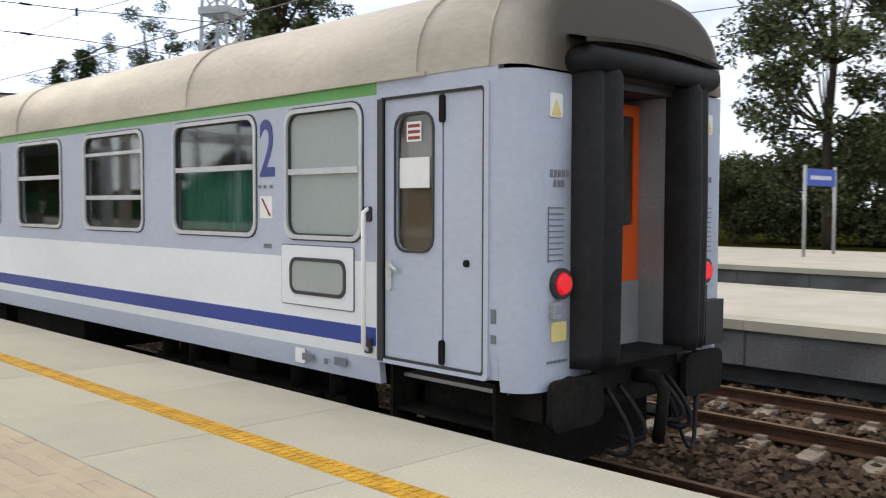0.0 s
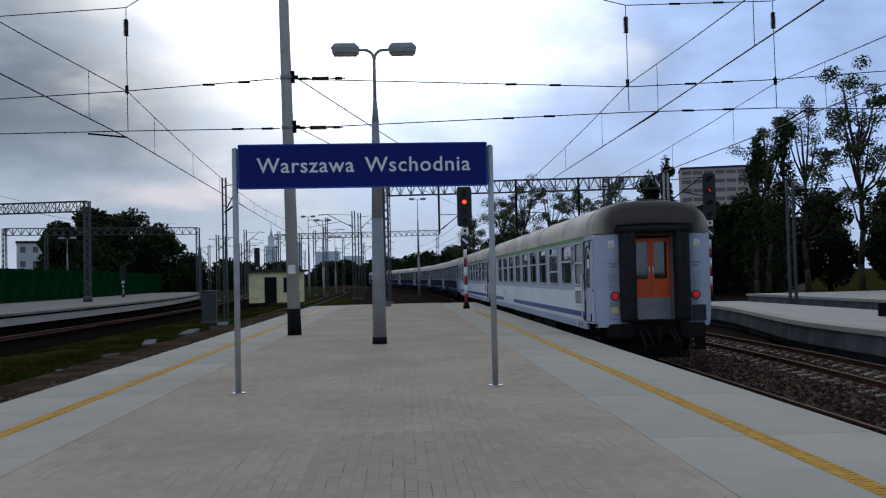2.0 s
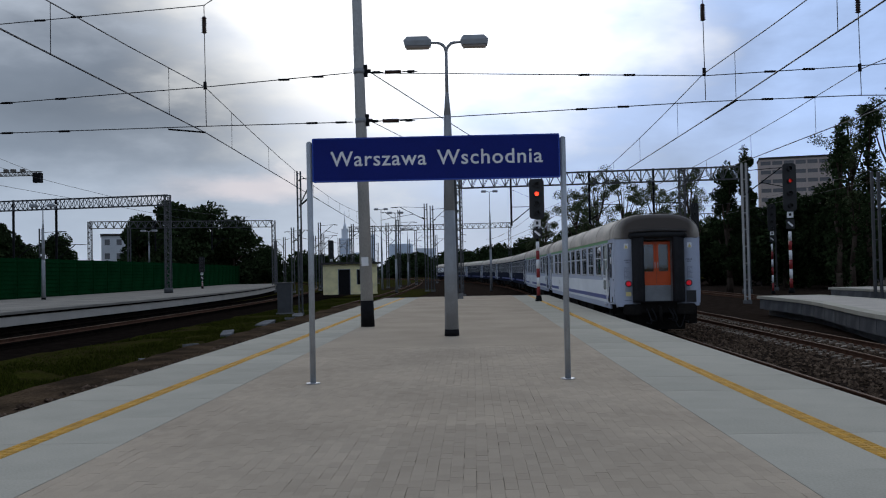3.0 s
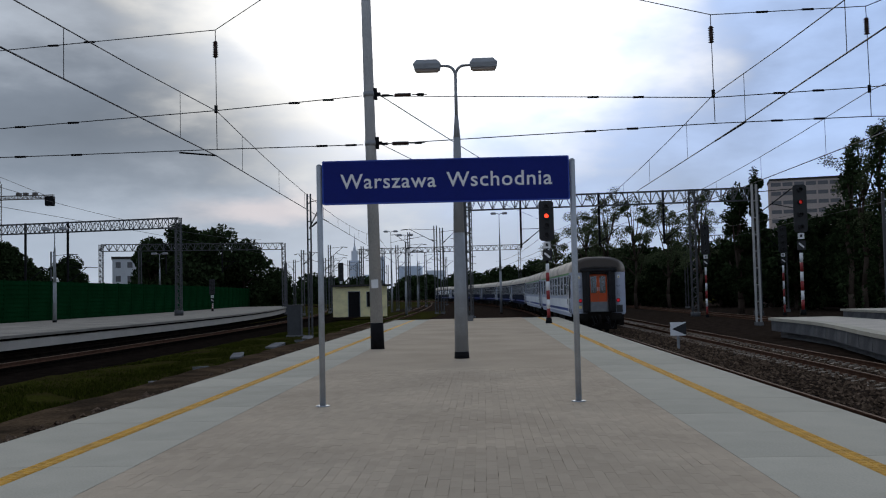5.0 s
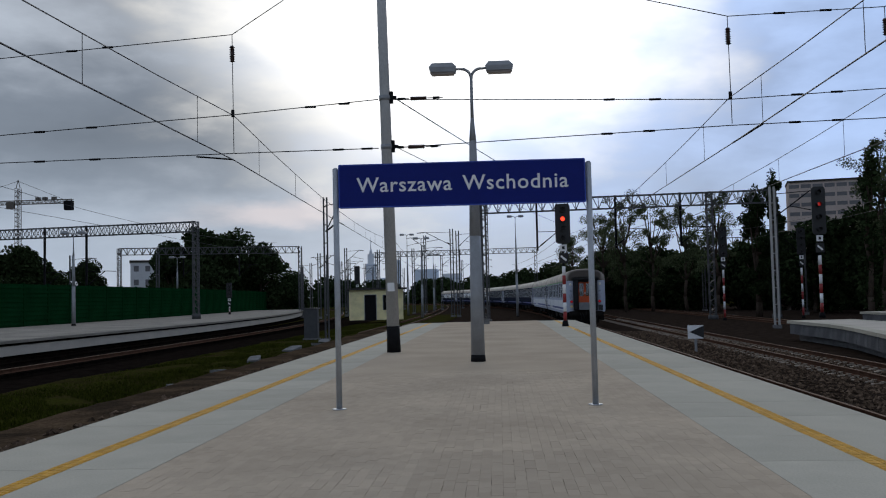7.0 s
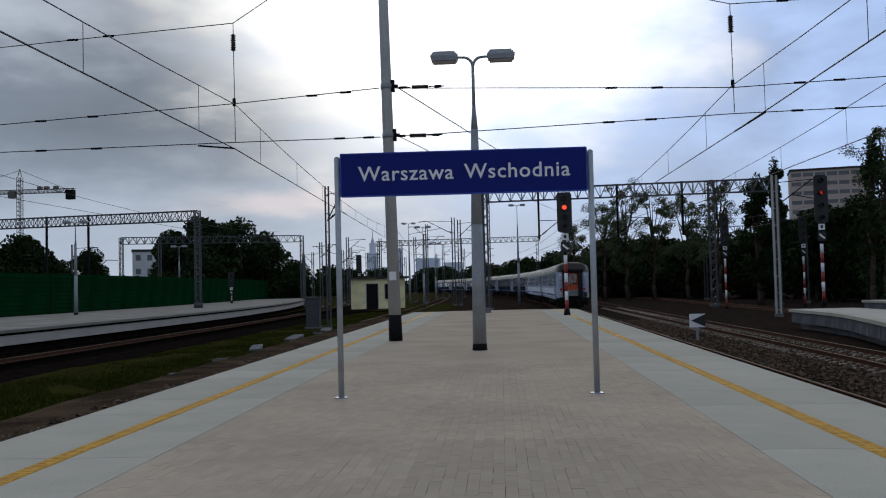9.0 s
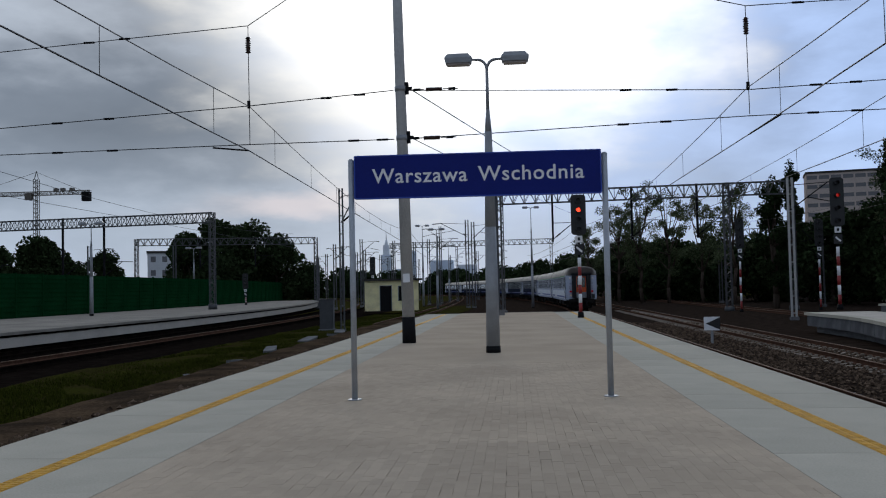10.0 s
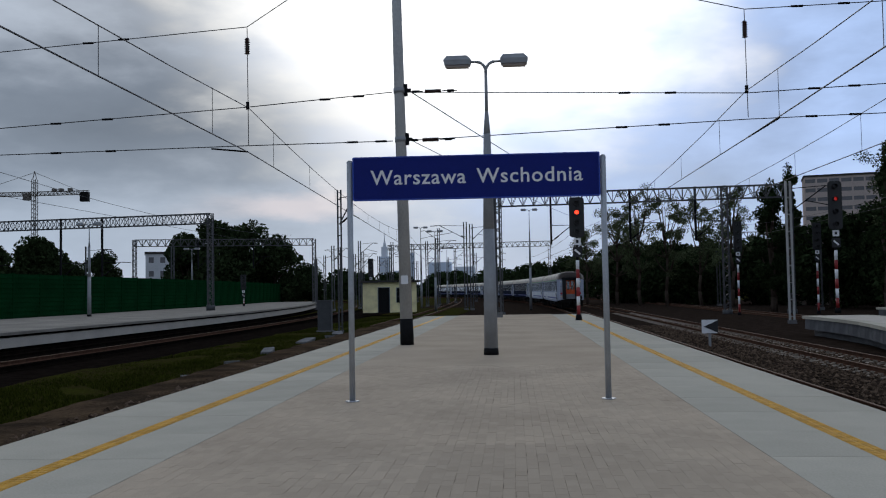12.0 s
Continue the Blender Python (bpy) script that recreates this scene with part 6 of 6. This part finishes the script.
def build_crane(x, y):
    top = thing("tower_crane", pose(x, y, -2), "distant tower crane above the roofs", "crane")
    bm = B()
    lattice_bar(bm, (-0.9, 0, 0), (-0.9, 0, 54), (1, 0, 0), 1.8, 30, 0.14, 0.09, 1.8)
    part("mast", bm, M_CRANE, top)
    bm = B()
    lattice_bar(bm, (-34, 0, 47), (24, 0, 47), (0, 0, 1), 1.6, 30, 0.14, 0.09, 1.4)
    for s in (-1, 1):
        rod(bm, (s * 0.9, 0, 54), (0, 0, 57.5), 0.16, n=4)
    for x in (8.0, 11.0, 15.0):
        box(bm, x, x + 1.6, -0.9, 0.9, 48.4, 49.8)
    rod(bm, (0, 0, 57), (20, 0, 48.6), 0.1, n=4)
    rod(bm, (0, 0, 57), (-28, 0, 48.6), 0.1, n=4)
    part("jib", bm, M_CRANE, top)
    bm = B()
    box(bm, 20.5, 23.8, -1.2, 1.2, 44.0, 48.0)
    part("counterweight", bm, M_DARK, top)
    bm = B()
    box(bm, -4.2, -1.2, -2, -0.6, 45.0, 48.0)
    part("cab", bm, M_CRANE, top)


build_crane(-203, 374)


# ---- plants ----
def leaf_mesh(name, centres, radii, counts, size, material, rng):
    """Many small leaf clumps scattered through several uneven crowns."""
    P = []
    for c, r, n in zip(centres, radii, counts):
        v = rng.normal(size=(n, 3))
        v /= np.linalg.norm(v, axis=1)[:, None]
        v *= (rng.random((n, 1)) ** 0.45)
        P.append(np.asarray(c) + v * np.asarray(r))
    P = np.concatenate(P)
    n = len(P)
    a = rng.normal(size=(n, 3))
    a /= np.linalg.norm(a, axis=1)[:, None]
    b = np.cross(a, rng.normal(size=(n, 3)))
    b /= np.linalg.norm(b, axis=1)[:, None]
    s = size * (0.55 + 0.9 * rng.random((n, 1)))
    V = np.stack([P - a * s, P + b * s * 0.55, P + a * s, P - b * s * 0.55], 1).reshape(-1, 3)
    me = bpy.data.meshes.new(name)
    me.from_pydata(V.tolist(), [], np.arange(n * 4).reshape(-1, 4).tolist())
    me.materials.append(material)
    return me


TREE_N = [0]


def build_tree(az, dist, el, width, kind, label, material=None, low=0.15, z0=-1.1):
    """A tree at a bearing (degrees right of straight ahead) and distance, reaching up to el degrees over eye level, width degrees across."""
    TREE_N[0] += 1
    rng = np.random.default_rng(100 + TREE_N[0])
    x, y = dist * math.sin(radians(az)), dist * math.cos(radians(az))
    h = dist * math.tan(radians(el)) + 1.55 - z0
    w = dist * math.tan(radians(width)) / 2
    top = thing("tree", pose(x, y, z0), label, "tree", "trees")
    bm = B()
    tr = (0.022 if kind == "dense" else 0.013) * h + 0.08
    pts = [Vector((0, 0, 0))]
    for k in range(1, 7):
        pts.append(Vector((rng.normal() * 0.02 * h * 0.4, rng.normal() * 0.02 * h * 0.4, h * (0.9 if kind in ("pollard", "poplar", "open") else 0.7) * k / 6)))
    for k in range(6):
        rod(bm, pts[k], pts[k + 1], tr * (1 - k / 6.5), tr * (1 - (k + 1) / 6.5), n=8)
    centres, radii, counts = [], [], []

    def limb(k, end, r):
        mid = pts[k].lerp(end, 0.55) + Vector((0, 0, -0.03 * h))
        rod(bm, pts[k], mid, r, r * 0.7, n=6)
        rod(bm, mid, end, r * 0.7, r * 0.25, n=6)

    if kind == "dense":
        m = 16
        for i in range(m):
            a, q = rng.random() * 6.283, rng.random()
            zc = h * (low + (0.90 - low) * (i + 0.5) / m)
            f = math.sin(math.pi * min(1.0, 0.18 + 0.78 * (i + 0.5) / m)) ** 0.6
            c = Vector((math.cos(a) * w * 0.62 * f, math.sin(a) * w * 0.62 * f, zc))
            s = w * (0.42 + 0.2 * rng.random())
            centres.append(c)
            radii.append((s, s, s * 0.8))
            counts.append(800 if dist > 85 else 1300)
            if i % 2 == 0:
                limb(2 + i % 3, c, tr * 0.4)
        centres.append(Vector((0, 0, h * 0.9)))
        radii.append((w * 0.4, w * 0.4, h * 0.1))
        counts.append(260)
        size = max(0.13, w * 0.06) * (1.0 if dist > 85 else 0.62)
    elif kind == "poplar":
        for i in range(12):
            zc = h * (0.12 + 0.82 * i / 12)
            s = w * (1.0 - 0.6 * abs(i / 12 - 0.35)) * (0.8 + 0.3 * rng.random())
            c = Vector((rng.normal() * w * 0.25, rng.normal() * w * 0.25, zc))
            centres.append(c)
            radii.append((s * 0.7, s * 0.7, h * 0.09))
            counts.append(170)
            limb(min(5, 1 + i // 3), c, tr * 0.3)
        size = max(0.15, w * 0.11)
    else:
        start = 0.35 if low == 0.15 else low
        m = 17 if kind == "pollard" else 64
        for i in range(m):
            a = rng.random() * 6.283
            zc = h * (start + (0.97 - start) * (i + 0.5) / m)
            rad = w * (0.35 + 0.6 * rng.random()) * (1.0 if kind == "open" else (1.15 - 0.6 * i / m))
            c = Vector((math.cos(a) * rad, math.sin(a) * rad, min(h * 0.97, zc + rad * 0.3)))
            s = w * ((0.16 + 0.16 * rng.random()) if kind == "pollard" else (0.10 + 0.12 * rng.random()))
            for q in range(3):
                centres.append(c + Vector(rng.normal(size=3)) * s * 0.9)
                radii.append((s * 1.15, s * 1.15, s * 0.85))
                counts.append(170 if kind == "pollard" else 150)
            limb(min(5, 1 + int(5 * zc / h * 0.8)), c, tr * (0.38 if kind == "pollard" else 0.2))
        centres.append(pts[-1])
        radii.append((w * 0.2, w * 0.2, h * 0.05))
        counts.append(50)
        size = max(0.09, w * 0.036) if kind == "pollard" else 0.13
    part("trunk", bm, M_BARK, top)
    # dense and poplar crowns short of bearing 33 take the backlit, darker leaves
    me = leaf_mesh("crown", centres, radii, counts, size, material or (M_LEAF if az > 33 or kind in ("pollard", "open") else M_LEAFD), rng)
    o = new("crown", me)
    o.parent = top
    o["kind"] = "stuff"
    return top


LEAFY, POLL = "broad dark green leafy tree", "lopped tree with sparse leaf tufts on bare limbs"
for _t in ((38.6, 62, 10.2, 9, "dense", LEAFY), (42.4, 66, 7.8, 8, "dense", LEAFY), (36.2, 78, 8.2, 6, "dense", LEAFY), (46.0, 72, 5.4, 7, "dense", LEAFY), (49.5, 76, 5.0, 6, "dense", LEAFY),
           (53.2, 72, 4.7, 6, "dense", LEAFY), (62.4, 70, 3.0, 4.2, "dense", LEAFY), (61.0, 80, 3.0, 4.0, "dense", LEAFY), (65.5, 72, 3.2, 6, "dense", LEAFY), (70, 70, 4.0, 7, "dense", LEAFY), (75, 70, 5.0, 8, "dense", LEAFY),
           (59.3, 76, 6.2, 2.6, "poplar", "tall narrow dark poplar"), (55.0, 82, 5.4, 1.8, "poplar", "tall narrow dark poplar"),
           (67.6, 50, 21.0, 12, "open", "tall airy tree with gaps in its crown", None, 0.14), (74.5, 48, 17, 11, "open", "tall airy tree with gaps in its crown", None, 0.14),
           (22.3, 92, 8.9, 3.6, "pollard", POLL), (24.4, 90, 9.4, 3.4, "pollard", POLL), (27.3, 86, 11.2, 4.2, "pollard", POLL), (31.2, 82, 10.6, 4.2, "pollard", POLL), (34.6, 66, 17.5, 7.5, "open", "tall airy tree with a leaning bare trunk"),
           (6.4, 128, 4.9, 2.6, "pollard", POLL), (7.8, 124, 5.6, 2.6, "pollard", POLL), (9.4, 122, 5.4, 2.6, "pollard", POLL), (4.6, 140, 3.6, 2.4, "pollard", POLL), (11.4, 118, 5.2, 2.6, "pollard", POLL), (13.2, 112, 6.0, 2.6, "pollard", POLL), (21.6, 70, 8.6, 1.8, "poplar", "tall narrow dark poplar"), (23.2, 76, 9.6, 2.2, "poplar", "tall narrow dark poplar"),
           (15.5, 92, 6.3, 2.3, "dense", "narrow ivy-clad dark tree behind tracks"), (16.5, 91, 7.2, 1.5, "dense", "narrow ivy-clad dark tree behind tracks"), (25.6, 108, 4.6, 3.4, "dense", LEAFY), (7.0, 150, 2.2, 4.4, "dense", LEAFY), (9.6, 142, 2.3, 4.4, "dense", LEAFY), (18.6, 104, 4.0, 4.6, "dense", LEAFY), (21.6, 100, 4.4, 4.6, "dense", LEAFY), (29.4, 104, 4.2, 4.4, "dense", LEAFY), (32.6, 100, 5.2, 5, "dense", LEAFY), (20.6, 116, 2.6, 4.5, "dense", LEAFY), (17.4, 120, 2.4, 4.5, "dense", LEAFY), (14.4, 126, 2.4, 4.5, "dense", LEAFY), (11.6, 132, 2.4, 4, "dense", LEAFY), (23, 112, 2.8, 4, "dense", LEAFY),
           (-14.8, 185, 3.4, 3.4, "dense", LEAFY), (-16.6, 182, 4.3, 3.6, "dense", LEAFY), (-18.3, 178, 4.5, 4.0, "dense", LEAFY), (-19.9, 180, 3.7, 3.2, "dense", LEAFY), (-28.2, 132, 3.3, 3.6, "dense", LEAFY), (-30.6, 128, 2.8, 3.6, "dense", LEAFY), (-24.9, 150, 2.6, 2.4, "dense", LEAFY), (-26.6, 140, 1.9, 2.6, "dense", LEAFY), (-13.0, 200, 1.6, 2.4, "dense", LEAFY), (-33.5, 125, 3.2, 4, "dense", LEAFY),
           (3.6, 240, 1.7, 3.4, "dense", LEAFY), (1.4, 270, 1.35, 3.0, "dense", LEAFY), (6.4, 215, 2.0, 3.6, "dense", LEAFY), (9.0, 190, 2.4, 3.4, "dense", LEAFY), (-1.2, 330, 0.95, 3.0, "dense", LEAFY), (-4.0, 400, 0.75, 3.4, "dense", LEAFY), (-7.2, 420, 0.7, 3.4, "dense", LEAFY), (-10.2, 330, 0.85, 3.6, "dense", LEAFY)):
    build_tree(*_t)
for _t in ((47.4, 50, 1.5, 4.0), (50.6, 52, 0.8, 4.5), (53.0, 50, 1.6, 4.0), (56.5, 54, 0.4, 4.0), (44.5, 54, 0.6, 4)):
    build_tree(*_t, "dense", "low yellow-green bush behind the platform", M_LEAFY, 0.05)


def scatter(name, n, x0, x1, y0, y1, z, size, material, label, blade, seed, near=0.0):
    """Loose stones or grass tufts too many to count."""
    rng = np.random.default_rng(seed)
    x = rng.uniform(x0, x1, n)
    u = rng.random(n) ** (1.0 + near)
    y = y0 + (y1 - y0) * u
    V, F = [], []
    for i in range(n):
        s = size * (0.5 + rng.random())
        zz = z + 0.03 * noise.noise(Vector((x[i], y[i], z)) * 0.23)
        if blade:
            if noise.noise(Vector((x[i] * 0.5, y[i] * 0.35, 3.7))) < -0.38:
                continue
            for k in range(3):
                a = rng.random() * 6.283
                dx, dy = math.cos(a) * s * 0.35, math.sin(a) * s * 0.35
                lx, ly = rng.normal() * s * 0.35, rng.normal() * s * 0.35
                b = len(V)
                V += [(x[i] - dx, y[i] - dy, zz - 0.05), (x[i] + dx, y[i] + dy, zz - 0.05), (x[i] + lx, y[i] + ly, zz + s)]
                F.append((b, b + 1, b + 2))
        else:
            b = len(V)
            r = rng.normal(size=(6, 3)) * 0.25 + np.array(((1, 0, 0), (-1, 0, 0), (0, 1, 0), (0, -1, 0), (0, 0, 0.8), (0, 0, -0.8)))
            V += [(x[i] + s * q[0], y[i] + s * q[1], zz + s * 0.35 + s * q[2]) for q in r]
            F += [(b, b + 2, b + 4), (b + 2, b + 1, b + 4), (b + 1, b + 3, b + 4), (b + 3, b, b + 4), (b + 2, b, b + 5), (b + 1, b + 2, b + 5), (b + 3, b + 1, b + 5), (b, b + 3, b + 5)]
    me = bpy.data.meshes.new(name)
    me.from_pydata(V, [], F)
    me.materials.append(material)
    return tagged(new(name, me), label, "ballast" if not blade else "grass", kind="stuff")


scatter("ballast_stones", 26000, 4.5, 11.9, 1.0, 60, BED_Z + 0.0, 0.045, M_STONE, "rusty brown ballast stones along the tracks", False, 3, 1.0)
scatter("verge_grass", 60000, -14.0, -8.6, 6, 90, -0.92, 0.05, M_BLADE, "patchy short grass beside the platform", True, 4, 0.6)
sheet("dirt_strip", -9.4, -5.2, -10, 70, -0.74, 10, 140, 0.08, M_SOIL, "brown trodden soil along the platform wall")
scatter("verge_rubble", 4000, -8.2, -5.45, 6, 60, -0.75, 0.05, M_STONE, "brown rubble along the platform wall", False, 5, 0.6)

# ---- paving blocks of the main platform, laid in running bond ----
def lay_blocks():
    rng = random.Random(11)
    shapes = []
    for gap in (0.0006, 0.0012, 0.0028, 0.0045):
        bm = B()
        prism(bm, [(gap, 0.001), (0.1 - gap * 0.5, 0.001), (0.1 - gap * 0.5, 0.199), (gap, 0.199)], -0.05, 0.0)
        me = bpy.data.meshes.new("paving_block")
        bm.to_mesh(me)
        bm.free()
        me.materials.append(M_PAVE)
        shapes.append((gap, me))
    V, F = [], []
    count = 0
    for col in range(56):
        x = -3.302 + col * 5.584 / 56
        y = 4.0 + (0.1 if col % 2 else 0.0)
        worn = noise.noise(Vector((x * 0.55, 1.7, 0.0)))
        while y < PAVED - 0.15:
            z = -0.0012 + rng.uniform(-0.0008, 0.0008)
            wide = rng.random() < 0.05 + 0.5 * max(0.0, noise.noise(Vector((x * 0.9, y * 0.25, 2.0))) + worn * 0.4)
            gap, me = shapes[rng.choice((2, 3)) if wide else rng.choice((0, 0, 1))]
            if 6.4 < y < 9.2 and -0.9 < x < 1.2 and count < 290:
                o = new("paving_block", me)
                o.parent = MAIN
                o.matrix_basis = pose(x, y, z, rng.uniform(-0.08, 0.08), rng.uniform(-0.08, 0.08), 0)
                count += 1
            else:
                b = len(V)
                V += [(x + u, y + v, z + w) for w in (-0.03, 0.0) for u, v in ((gap, 0.001), (0.1 - gap * 0.5, 0.001), (0.1 - gap * 0.5, 0.199), (gap, 0.199))]
                F += [(b + 4, b + 5, b + 6, b + 7)] + [(b + i, b + (i + 1) % 4, b + 4 + (i + 1) % 4, b + 4 + i) for i in range(4)]
            y += 0.2
    rest = bpy.data.meshes.new("paving_blocks")
    rest.from_pydata(V, [], F)
    rest.materials.append(M_PAVE)
    o = new("paving_blocks", rest)
    o.parent = MAIN
    o["kind"] = "stuff"


lay_blocks()


# ---- what moves ----
def motions():
    for i, coach in enumerate(COACHES):
        walk(coach, coach_rows(i))


motions()
